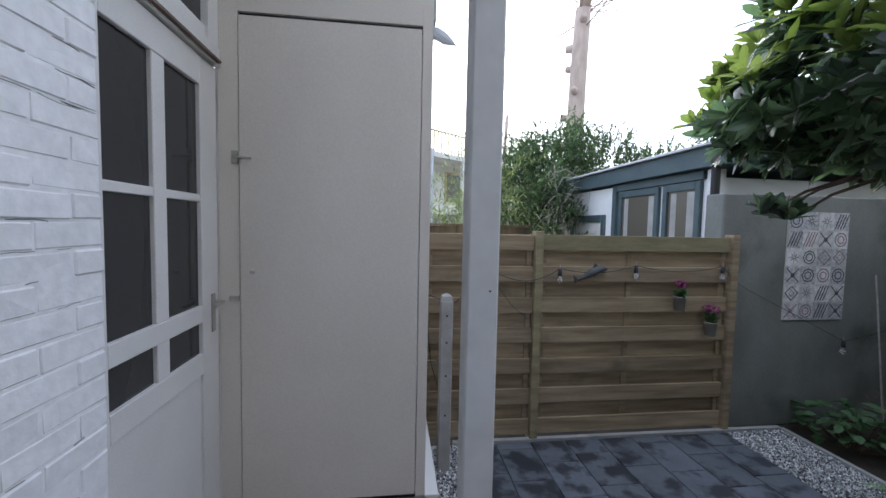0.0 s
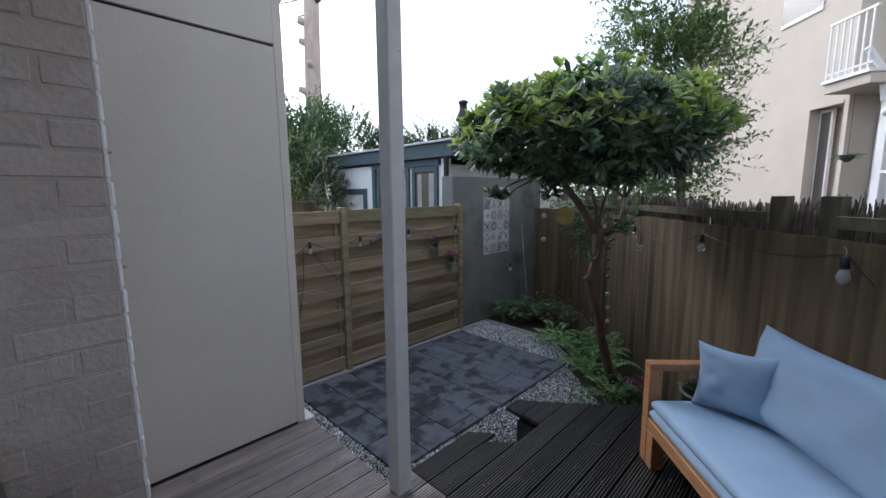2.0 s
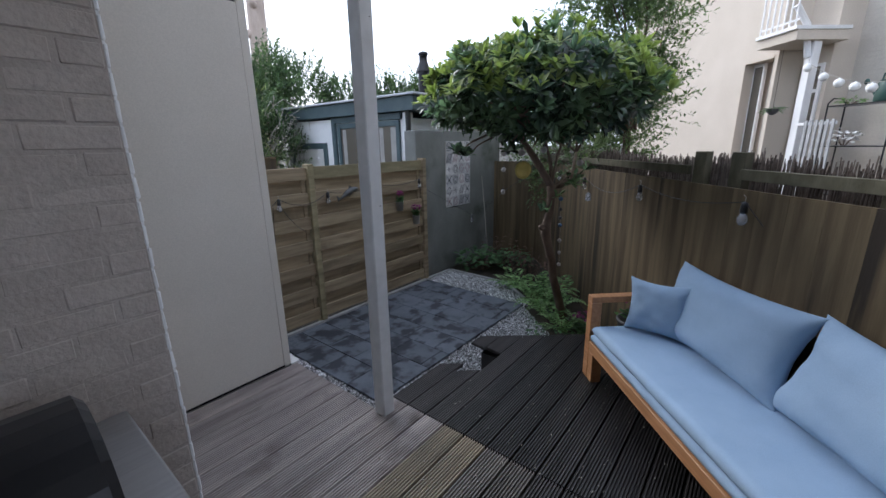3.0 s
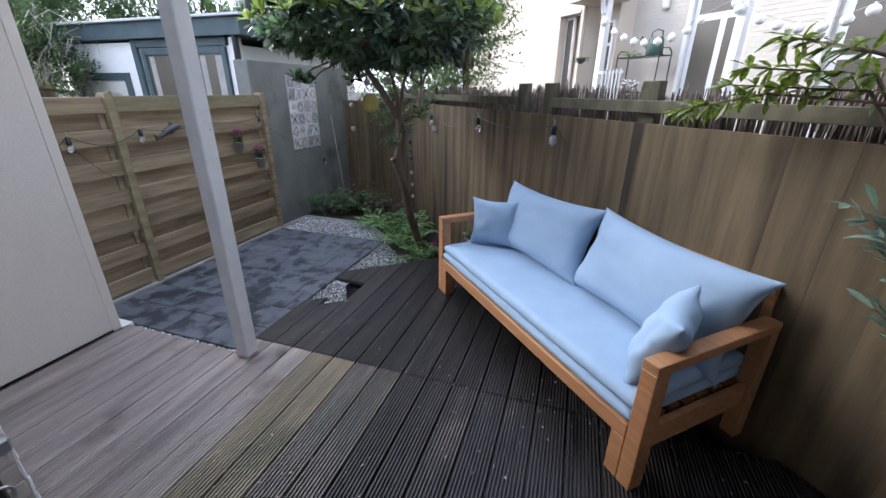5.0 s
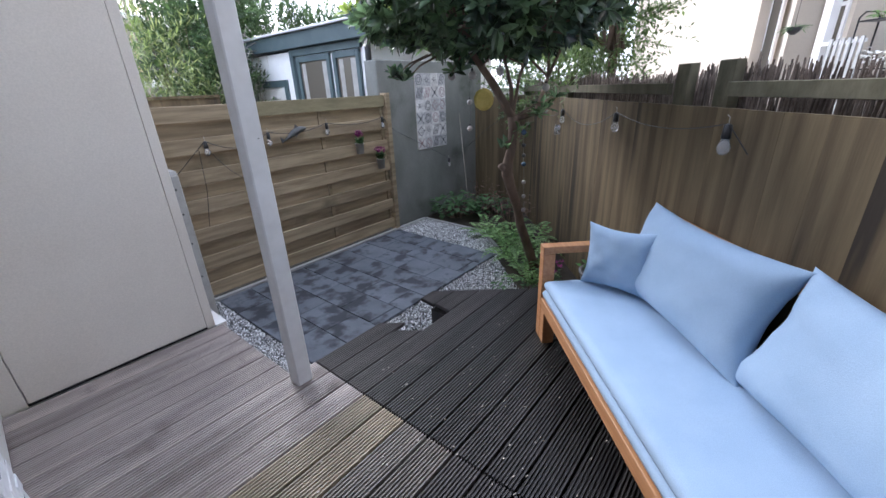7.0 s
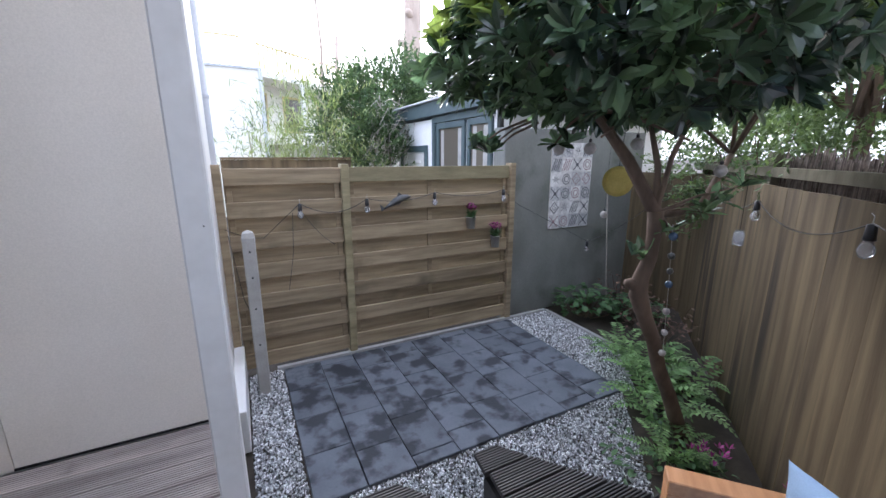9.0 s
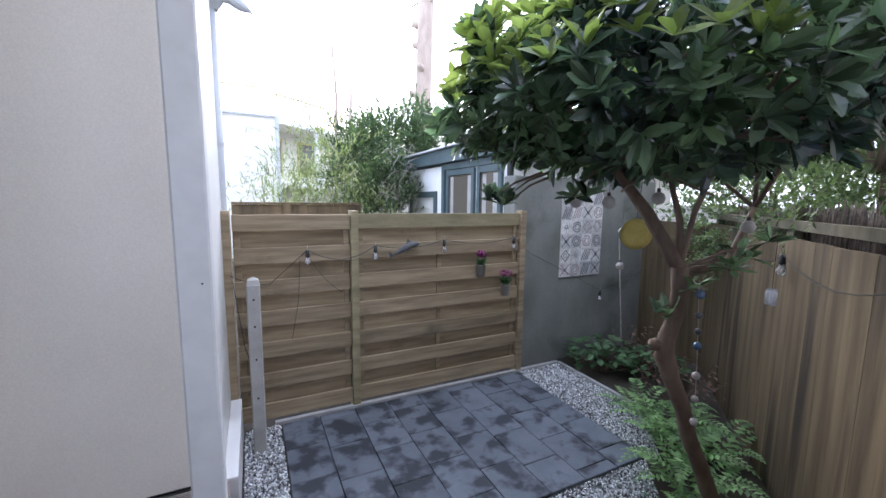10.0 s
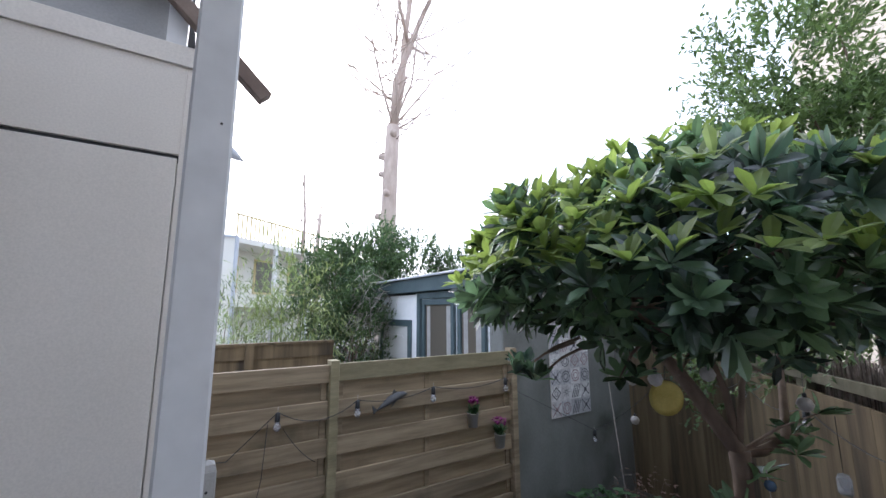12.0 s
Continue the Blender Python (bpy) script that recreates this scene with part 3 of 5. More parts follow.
def stick_screen():
    rnd = random.Random(6)
    b = bmesh.new()
    for k in range(3600):
        u = rnd.uniform(-6.5, 2.9)
        off = rnd.uniform(0.25, 0.34)
        top = 1.53 + 0.02 * math.sin(u * 3.1) + rnd.gauss(0, 0.027)
        lean = rnd.gauss(0, 0.035)
        r = rnd.uniform(0.0035, 0.008)
        add_tube(b, [at_fence(u, off, 0.9), at_fence(u + lean, off + rnd.uniform(-.01, .01), top)], [r, r * 0.7], 4)
    return b


tagged(link(stick_screen(), "willow_screen", STICK), "willow stick screen behind the brown fence, grey and frayed", "reed screen", "", "stuff")

# ---- sofa ----
sofa = thing("garden_sofa", (0.03, -1.05, 0), 42.3, "teak framed garden sofa with a pale blue seat pad", "sofa")
SM = pose(0.03, -1.05, 0, 0, 0, 42.3)
for x0 in (-0.05, 1.86):
    part("arm", boxm(x0, x0 + 0.07, -0.765, 0.0, 0.585, 0.63, bevel=0.003), TEAK, sofa)
    part("leg", boxm(x0 + 0.001, x0 + 0.069, -0.075, -0.001, 0.0, 0.584, bevel=0.003), TEAK, sofa)
    part("leg", boxm(x0 + 0.001, x0 + 0.069, -0.765, -0.69, 0.0, 0.584, bevel=0.003), TEAK, sofa)
    part("side_rail", boxm(x0 + 0.02, x0 + 0.05, -0.689, -0.076, 0.185, 0.30, bevel=0.003), TEAK, sofa)
part("foot_block", boxm(0.021, 0.09, -0.075, -0.002, 0.0, 0.219, bevel=0.003), TEAK, sofa)
part("foot_block", boxm(1.79, 1.859, -0.075, -0.002, 0.0, 0.219, bevel=0.003), TEAK, sofa)
part("front_rail", boxm(0.021, 1.859, -0.032, 0.0, 0.22, 0.295, bevel=0.003), TEAK, sofa)
part("back_rail", boxm(0.0, 1.88, -0.765, -0.74, 0.22, 0.295, bevel=0.003), TEAK, sofa)
part("back_top_rail", boxm(-0.0, 1.88, -0.765, -0.72, 0.74, 0.79, bevel=0.003), TEAK, sofa)
for x in (0.0, 0.46, 0.92, 1.38, 1.84):
    part("back_stile", boxm(x, x + 0.04, -0.765, -0.741, 0.296, 0.739, bevel=0.002), TEAK, sofa)
for k in range(7):
    y = -0.1 - k * 0.095
    part("seat_slat", boxm(0.022, 1.858, y - 0.03, y + 0.03, 0.27, 0.288), TEAK, sofa)


def pad(x0, x1, y0, y1, z0, z1, r, seed):
    b = bmesh.new()
    nx, ny = 44, 18
    top, bot = [], []
    for grid, zc, s in ((top, z1, 1), (bot, z0, -1)):
        for i in range(nx + 1):
            row = []
            for j in range(ny + 1):
                u, v = i / nx, j / ny
                # crowd the grid towards the rims
                uu, vv = 0.5 - 0.5 * math.cos(math.pi * u), 0.5 - 0.5 * math.cos(math.pi * v)
                x, y = x0 + (x1 - x0) * uu, y0 + (y1 - y0) * vv
                e = min(x - x0, x1 - x, y - y0, y1 - y)
                h = (z1 - z0) / 2
                d = h if e >= r else h * math.sqrt(max(0.0, 1 - (1 - e / r) ** 2))
                n = noise.noise(Vector((x * 3, y * 4, seed))) * 0.006 + noise.noise(Vector((x * 9, y * 9, seed + 5))) * 0.002
                row.append(b.verts.new((x, y, (z0 + z1) / 2 + s * d + (n if d > 0.01 and s > 0 else 0))))
            grid.append(row)
    for g in (top, bot):
        for i in range(nx):
            for j in range(ny):
                b.faces.new((g[i][j], g[i + 1][j], g[i + 1][j + 1], g[i][j + 1]))
    bmesh.ops.remove_doubles(b, verts=b.verts, dist=0.0008)
    return b


part("lower_pad", pad(0.022, 1.856, -0.745, -0.006, 0.292, 0.358, 0.03, 1), BLUE, sofa, smooth=True)
part("seat_pad", pad(0.024, 1.854, -0.745, -0.012, 0.35, 0.42, 0.032, 7), BLUE, sofa, smooth=True)


def pillow(w, h, t, seed, sag=0.0, taper=0.0, bow=0.15, shear=0.0):
    b = bmesh.new()
    n = 26
    grids = []
    for s in (1, -1):
        g = []
        for i in range(n + 1):
            row = []
            for j in range(n + 1):
                u, v = -math.cos(math.pi * i / n), -math.cos(math.pi * j / n)
                x = w / 2 * u * (1 - bow * (1 - v * v) * abs(u) ** 3)
                x += taper * w * (1 - v) * 0.5 * (1 - u) * 0.5 - shear * h / 2 * v
                z = h / 2 * v * (1 - bow * (1 - u * u) * abs(v) ** 3)
                d = t / 2 * (max(0.0, 1 - abs(u) ** 2.6) * max(0.0, 1 - abs(v) ** 2.6)) ** 0.5
                crease = noise.noise(Vector((u * 2.2 + seed, v * 2.2, s))) * 0.016 + noise.noise(Vector((u * 6, v * 6 + seed, s))) * 0.005
                edge = max(abs(u), abs(v))
                crease += 0.004 * math.sin(16 * (u - v) + seed) * edge ** 4 * (1 - edge)
                z2 = z - sag * (1 - v) * 0.5 * (1 - u * u) * 0.3
                row.append(b.verts.new((x, s * (d + crease * min(1, d * 30)), z2)))
            g.append(row)
        grids.append(g)
        for i in range(n):
            for j in range(n):
                b.faces.new((g[i][j], g[i + 1][j], g[i + 1][j + 1], g[i][j + 1]))
    bmesh.ops.remove_doubles(b, verts=b.verts, dist=0.0006)
    return b


def cushion(name, w, h, t, m, seed, label, taper=0.0, bow=0.15, shear=0.0):
    e = new(name)
    e.matrix_world = SM @ m
    tagged(e, label, "cushion", "cushions on the sofa")
    part("cover", pillow(w, h, t, seed, 0.0, taper, bow, shear), BLUE, e, smooth=True)
    b = bmesh.new()
    zz = -h / 2 + 0.004
    add_tube(b, [(w * f, 0.0, zz + 0.022 * (1 - (2 * f) ** 2)) for f in (-0.3, -0.15, 0, 0.15, 0.3)], 0.003, 5)
    part("zip_seam", b, BLUE, e, "stitched zip seam")


_z = Vector((-0.36, -0.12, 0.92)).normalized()
_y = _z.cross(Vector((-0.5, 0.85, 0.05)).normalized()).normalized()
_x = _y.cross(_z)
TIP = Matrix.Translation((0.13, -0.25, 0.585)) @ Matrix((_x, _y, _z)).transposed().to_4x4()
cushion("back_cushion", 1.0, 0.51, 0.25, pose(1.385, -0.565, 0.635, 22, 1, 0), 3, "large pale blue back cushion leaning on the sofa back", 0.0, 0.13, -0.04)
cushion("back_cushion", 1.0, 0.51, 0.25, pose(0.455, -0.565, 0.63, 22, -2.5, -3), 9, "long pale blue back cushion slumped against the sofa back", 0.0, 0.13, 0.0)
cushion("scatter_cushion", 0.39, 0.37, 0.13, pose(1.70, -0.37, 0.60, 12, 2, 40), 5, "small plump blue scatter cushion at the far arm")
cushion("scatter_cushion", 0.40, 0.40, 0.16, TIP, 14, "small blue scatter cushion tipped against the near arm")


# ---- foliage ----
def leaf_shape(vs, fs, p, aim, side, nrm, l, w, curl=0.1, rows=3):
    """One pointed leaf, folded along its rib."""
    o = len(vs)
    stations = ((0.0, 0.12), (0.32, 0.78), (0.72, 1.0), (1.0, 0.20))
    for f, k in stations:
        c = p + aim * (l * f) - nrm * (curl * l * f * f)
        vs.append(c)
        vs.append(c + side * (w * 0.5 * k) + nrm * (w * 0.14 * k))
        vs.append(c - side * (w * 0.5 * k) + nrm * (w * 0.14 * k))
    for i in range(3):
        a = o + i * 3
        fs.append((a, a + 3, a + 4, a + 1))
        fs.append((a, a + 2, a + 5, a + 3))


def leaf_small(vs, fs, p, aim, side, nrm, l, w):
    o = len(vs)
    vs.extend((p, p + aim * (l * 0.5) + side * (w * 0.5) + nrm * (w * 0.1), p + aim * l, p + aim * (l * 0.5) - side * (w * 0.5) + nrm * (w * 0.1)))
    fs.extend(((o, o + 1, o + 2), (o, o + 2, o + 3)))


def mesh_of(name, vs, fs, material, parent=None, label=""):
    me = bpy.data.meshes.new(name)
    me.from_pydata(vs, [], fs)
    me.materials.append(material)
    ob = new(name, me)
    if parent is not None:
        ob.parent = parent
    if label:
        ob["label"] = label
    return ob


def axes(d, rnd):
    d = d.normalized()
    side = d.cross(Vector((rnd.gauss(0, 0.25), rnd.gauss(0, 0.25), 1)))
    side = side.normalized() if side.length > 0.05 else Vector((1, 0, 0))
    return d, side, side.cross(d)


def whorls(tips, rnd, length, width, count=(6, 9)):
    vs, fs = [], []
    for p, d in tips:
        d = d.normalized()
        a = d.orthogonal().normalized()
        b = d.cross(a)
        n = rnd.randint(*count)
        o = rnd.uniform(0, 6.28)
        spread = rnd.uniform(0.6, 1.35)
        for k in range(n):
            t = o + 2 * math.pi * k / n + rnd.gauss(0, 0.35)
            out = a * math.cos(t) + b * math.sin(t)
            s = spread * rnd.uniform(0.55, 1.25)
            aim = (d * math.cos(s) + out * math.sin(s)).normalized()
            aim.z -= 0.08
            aim.normalize()
            side = aim.cross(d).normalized()
            nrm = side.cross(aim)
            if nrm.z < 0 and d.z > 0:
                nrm, side = -nrm, -side
            leaf_shape(vs, fs, p + out * 0.004, aim, side, nrm, length * rnd.uniform(0.7, 1.15), width * rnd.uniform(0.8, 1.15), rnd.uniform(0.0, 0.25))
    return vs, fs


# the small evergreen tree
W = Vector((2.89, 0.93, -0.33))
tree = thing("rhododendron_tree", W, 0, "small evergreen garden tree with crooked trunk and leathery leaves", "tree")
TR = [Vector(p) - W for p in ((2.89, 0.93, -0.36), (2.78, 0.95, -0.15), (2.64, 0.96, 0.12), (2.50, 0.95, 0.32), (2.37, 0.92, 0.54), (2.25, 0.915, 0.72), (2.175, 0.915, 0.86), (2.175, 0.91, 0.95), (2.215, 0.90, 1.06), (2.215, 0.895, 1.18), (2.205, 0.895, 1.30))]
b = add_tube(bmesh.new(), TR, [0.058, 0.048, 0.043, 0.041, 0.039, 0.040, 0.047, 0.041, 0.035, 0.035, 0.040], 12)
add_tube(b, [Vector((2.18, 0.92, 0.90)) - W, Vector((2.13, 0.94, 0.92)) - W, Vector((2.11, 0.95, 0.925)) - W], [0.036, 0.030, 0.018], 8)
part("trunk", b, BARK, tree, "rough brown crooked trunk", smooth=True)
rnd = random.Random(21)
CC, CR = Vector((2.06, 0.98, 2.0)), Vector((0.90, 0.88, 0.50))
fork = Vector((2.205, 0.895, 1.29))
b = bmesh.new()
ends = []
main = [Vector((2.05, 1.20, 1.80)), Vector((2.22, 1.0, 1.75)), Vector((2.86, 0.93, 1.58)), Vector((1.8, 1.10, 1.90)), Vector((2.3, 0.80, 1.85))]
mids = [Vector((2.17, 1.06, 1.55)), Vector((2.23, 0.93, 1.52)), Vector((2.42, 0.80, 1.33)), Vector((2.13, 1.10, 1.62)), Vector((2.24, 0.87, 1.56))]
girth = [0.036, 0.018, 0.023, 0.020, 0.014]
for m, mid, g in zip(main, mids, girth):
    add_tube(b, [fork - W, fork.lerp(mid, 0.45) - W + Vector((0, 0, -0.02 if g == 0.023 else 0)), mid - W, mid.lerp(m, 0.5) - W, m - W], [g, g * 0.95, g * 0.9, g * 0.75, g * 0.6], 8)
    for k in range(9):
        t = Vector((rnd.gauss(0, 1), rnd.gauss(0, 1), rnd.gauss(0.35, 0.7))).normalized()
        e = CC + Vector((t.x * CR.x, t.y * CR.y, t.z * CR.z)) * 0.8
        if (e - m).length > 1.0:
            continue
        mid2 = m.lerp(e, 0.5) + Vector((rnd.gauss(0, .05), rnd.gauss(0, .05), 0.03))
        add_tube(b, [m - W, mid2 - W, e - W], [0.012, 0.009, 0.005], 6)
        ends.append(e)
tagged(part("branchwork", b, BARK, tree, "thin forking brown branches", smooth=True), kind="stuff")
tips = []
for k in range(1080):
    d = Vector((rnd.gauss(0, 1), rnd.gauss(0, 1), rnd.gauss(0.15, 0.9))).normalized()
    lump = 1 + 0.22 * noise.noise(d * 2.3) + 0.1 * noise.noise(d * 6)
    r = rnd.uniform(0.62, 1.0) if k % 3 else rnd.uniform(0.9, 1.02)
    zr = CR.z if d.z > 0 else CR.z * 0.55
    p = CC + Vector((d.x * CR.x, d.y * CR.y, d.z * zr)) * (r * lump)
    aim = Vector((d.x * 0.8, d.y * 0.8, d.z * 0.6 + 0.55))
    tips.append((p - W, aim + Vector((rnd.gauss(0, .25), rnd.gauss(0, .25), rnd.gauss(0, .25)))))
b = bmesh.new()
for p in ((1.46, 1.42, 1.60), (1.52, 1.36, 1.58), (1.62, 1.5, 1.62), (1.66, 1.05, 1.62), (2.36, 0.74, 1.30), (2.50, 0.78, 1.34), (2.26, 0.84, 1.20), (2.16, 0.96, 1.06), (2.62, 0.74, 1.42)):
    p = Vector(p)
    q = Vector((2.20, 0.895, 1.12)) if p.z < 1.2 else (fork if p.x > 2.1 else p.lerp(CC, 0.35))
    add_tube(b, [q - W, q.lerp(p, 0.5) - W + Vector((0, 0, 0.02)), p - W], [0.008, 0.006, 0.003], 5)
    for k in range(2):
        tips.append((p - W + Vector((rnd.gauss(0, .02), rnd.gauss(0, .02), 0)), Vector((rnd.gauss(0, .3), rnd.gauss(0, .3), 0.8))))
tagged(part("sprig_twig", b, BARK, tree), kind="stuff")
vs, fs = whorls(tips, rnd, 0.100, 0.037)
mesh_of("crown", vs, fs, LEAF, tree, "leathery dark and light green leaves")
# shoot-tip leaves, kept to the top and brightened to put backlight into the crown
young = []
for k in range(300):
    d = Vector((rnd.gauss(0, 1), rnd.gauss(0, 1), abs(rnd.gauss(0.5, 0.6)))).normalized()
    lump = 1 + 0.22 * noise.noise(d * 2.3) + 0.1 * noise.noise(d * 6)
    young.append((CC + Vector((d.x * CR.x, d.y * CR.y, d.z * CR.z)) * (lump * 1.03) - W, Vector((d.x * 0.5, d.y * 0.5, 0.9))))
vs, fs = whorls(young, rnd, 0.10, 0.038)
mesh_of("young_foliage", vs, fs, LEAFN, tree, "fresh yellow-green shoot-tip leaves, coloured brighter as if backlit")


def shrub(name, at, clumps, n, l, w, material, label, category, seed, lift=0.3, limbs=7, bark=BARK, trunk=None, big=False, twig_frac=1.0):
    """A shrub or small tree: limbs from its foot into the clumps, each clump a cloud of small leaves on twigs."""
    rnd = random.Random(seed)
    root = Vector(at)
    e = thing(name, at, 0, label, category)
    b = bmesh.new()
    foot = Vector((0, 0, 0))
    if trunk is not None:
        pts = [foot] + [Vector(p) - root for p in trunk]
        add_tube(b, pts, [0.07 * (1 - 0.6 * i / len(pts)) for i in range(len(pts))], 8)
        foot = pts[-1]
    vs, fs = [], []
    total = sum(c[1][0] * c[1][1] * c[1][2] for c in clumps)
    for c, r in clumps:
        c = Vector(c) - root
        for k in range(limbs):
            d = Vector((rnd.gauss(0, 1), rnd.gauss(0, 1), rnd.gauss(0.4, 0.8))).normalized()
            q = c + Vector((d.x * r[0], d.y * r[1], d.z * r[2])) * 0.85
            start = foot + Vector((rnd.gauss(0, .05), rnd.gauss(0, .05), 0))
            add_tube(b, [start, start.lerp(q, 0.5) + Vector((rnd.gauss(0, .08), rnd.gauss(0, .08), 0.05)), q], [0.02, 0.012, 0.004], 5)
        share = int(n * (r[0] * r[1] * r[2]) / total)
        sprays = max(8, share // 22)
        for s in range(sprays):
            d = Vector((rnd.gauss(0, 1), rnd.gauss(0, 1), rnd.gauss(0.1, 1))).normalized()
            lump = 1 + 0.3 * noise.noise(d * 2.1 + c)
            p = c + Vector((d.x * r[0], d.y * r[1], d.z * r[2])) * lump * rnd.uniform(0.45, 1.0)
            aim = (d + Vector((rnd.gauss(0, .4), rnd.gauss(0, .4), lift))).normalized()
            ln = l * rnd.uniform(4, 8)
            for k in range(22):
                f = k / 22
                q = p + aim * (ln * f) - Vector((0, 0, 0.12 * ln * f * f))
                a = (aim * 0.6 + Vector((rnd.gauss(0, .6), rnd.gauss(0, .6), rnd.gauss(0, .6)))).normalized()
                a, sd, nm = axes(a, rnd)
                leaf_small(vs, fs, q, a, sd, nm, l * rnd.uniform(.7, 1.2), w * rnd.uniform(.8, 1.2))
    tagged(part("branchwork", b, bark, e), kind="stuff")
    mesh_of("foliage", vs, fs, material, e)
    return e


shrub("evergreen_oak", (3.95, 0.7, -0.35), [((3.75, 0.8, 2.1), (0.52, 0.48, 0.45)), ((3.72, 0.72, 2.8), (0.52, 0.50, 0.48)), ((3.45, 1.0, 3.0), (0.38, 0.35, 0.35)), ((3.6, 0.95, 3.5), (0.42, 0.42, 0.42))],
      22000, 0.058, 0.022, LEAFS, "tall small-leaved evergreen tree in the neighbour's garden", "tree", 31, trunk=[(3.9, 0.7, 0.8), (3.8, 0.7, 1.8)], limbs=3)
shrub("holly_bush", (4.9, 1.6, -0.35), [((4.9, 1.7, 1.5), (0.9, 0.7, 0.6)), ((4.2, 1.0, 1.55), (0.5, 0.5, 0.4)), ((5.6, 2.4, 1.7), (0.7, 0.7, 0.6))],
      16000, 0.055, 0.03, LEAFS, "dark glossy evergreen bush behind the brown fence", "bush", 33)
shrub("bamboo_clump", (1.55, 6.3, -0.35), [((1.5, 6.3, 1.8), (0.55, 0.5, 0.7)), ((1.1, 6.3, 1.3), (0.5, 0.4, 0.6))], 6000, 0.15, 0.018, BAMBOO, "yellow-green bamboo clump behind the fence", "bamboo", 34, lift=-0.4, bark=BAMBOO)
shrub("laurel_hedge", (2.6, 7.6, -0.35), [((2.3, 7.3, 2.2), (0.6, 0.6, 0.9)), ((3.2, 7.9, 2.6), (0.8, 0.6, 0.8)), ((3.9, 8.4, 3.2), (0.5, 0.5, 0.55))], 26000, 0.075, 0.036, LEAFO, "broad evergreen hedge in the garden behind", "hedge", 35)
shrub("climbing_vine", (2.6, 6.2, -0.35), [((2.5, 6.3, 1.5), (0.5, 0.35, 0.9))], 9000, 0.06, 0.03, LEAFO, "leafy climber grown over the corner of the hut", "climber", 36)
shrub("distant_hedge", (6.5, 9.4, -0.35), [((5.2, 9.3, 2.9), (0.9, 0.6, 0.9)), ((6.7, 9.4, 2.6), (1.1, 0.6, 0.8)), ((8.3, 9.3, 2.9), (1.1, 0.6, 0.8)), ((10.2, 9.0, 3.1), (1.3, 0.7, 0.9))], 40000, 0.085, 0.042, LEAFO, "tall evergreen hedge beyond the hut", "hedge", 37)
shrub("small_shrub", (0.9, 9.5, -0.35), [((0.9, 9.5, 1.9), (0.5, 0.4, 0.7))], 700, 0.06, 0.02, LEAFO, "thin bare-branched shrub against the white wall", "shrub", 38)
rnd = random.Random(40)
b = bmesh.new()
for k in range(90):
    p = Vector((rnd.uniform(-0.45, 0.25), rnd.uniform(-0.3, 0.1), rnd.uniform(2.0, 2.75)))
    q = p + Vector((rnd.uniform(-0.6, 0.1), rnd.uniform(-0.3, 0.1), rnd.uniform(-0.7, 0.1)))
    add_tube(b, [p, p.lerp(q, 0.5) + Vector((0, 0, 0.12)), q], [0.008, 0.006, 0.003], 4)
vine = thing("dead_vine", (2.95, 6.35, -0.35), 0, "tangle of pale bare vine stems hanging over the hut roof", "climber")
tagged(part("stemwork", b, TWIG, vine), kind="stuff")


def bare_tree(name, at, seed, height, r0, label, forks, spread=1.0, lean=(0, 0)):
    rnd = random.Random(seed)
    e = thing(name, at, 0, label, "tree")
    b = bmesh.new()
    twigs = bmesh.new()
    top = Vector((lean[0], lean[1], forks[0]))
    pts = [Vector((0, 0, 0))] + [Vector((lean[0] * f + rnd.gauss(0, .04), lean[1] * f, forks[0] * f)) for f in (0.2, 0.4, 0.6, 0.8)] + [top]
    add_tube(b, pts, [r0 * (1 - 0.2 * i / 5) for i in range(6)], 12)
    for f in (0.3, 0.42, 0.52, 0.61, 0.70, 0.79, 0.86, 0.95):
        a = rnd.uniform(2, 5)
        p = Vector((lean[0] * f, lean[1] * f, forks[0] * f))
        add_tube(b, [p, p + Vector((math.cos(a) * r0 * 1.6, math.sin(a) * r0 * 1.2, 0.10))], [r0 * 0.55, r0 * 0.32], 8)

    def grow(p, d, ln, r, depth):
        n = 4
        q = p
        pts, rad = [p], [r]
        for i in range(n):
            d = (d + Vector((rnd.gauss(0, .12), rnd.gauss(0, .12), rnd.gauss(0.03, .08)))).normalized()
            q = q + d * (ln / n)
            pts.append(q)
            rad.append(r * (1 - 0.5 * (i + 1) / n))
            if depth and i:
                nd = (d + Vector((rnd.gauss(0, .75), rnd.gauss(0, .75), rnd.gauss(0.1, .4))) * spread).normalized()
                grow(q, nd, ln * rnd.uniform(.45, .75), r * 0.5, depth - 1)
        add_tube(twigs if r < 0.02 else b, pts, rad, 5 if r < 0.03 else 8)

    for dx, dy, ln in forks[1]:
        grow(top, Vector((dx, dy, 1)).normalized(), ln, r0 * (0.50 if ln > 5 else 0.16), 3)
    for k in range(44 if height > 10 else 6):
        z = forks[0] + rnd.uniform(-0.15, 0.55) * forks[1][0][2]
        a = rnd.uniform(0, 6.28)
        grow(Vector((lean[0] + rnd.gauss(0, 0.12), lean[1], z)), Vector((math.cos(a), math.sin(a), rnd.uniform(0.0, 0.5))).normalized(), rnd.uniform(1.5, 3.4) * forks[1][0][2] / 6.5, r0 * 0.085, 2)
    part("trunk", b, BARKL, e, "pale lopped trunk with knobbly stubs", smooth=True)
    tagged(part("twigwork", twigs, BARKL, e, "bare winter twigs"), kind="stuff")
    return e


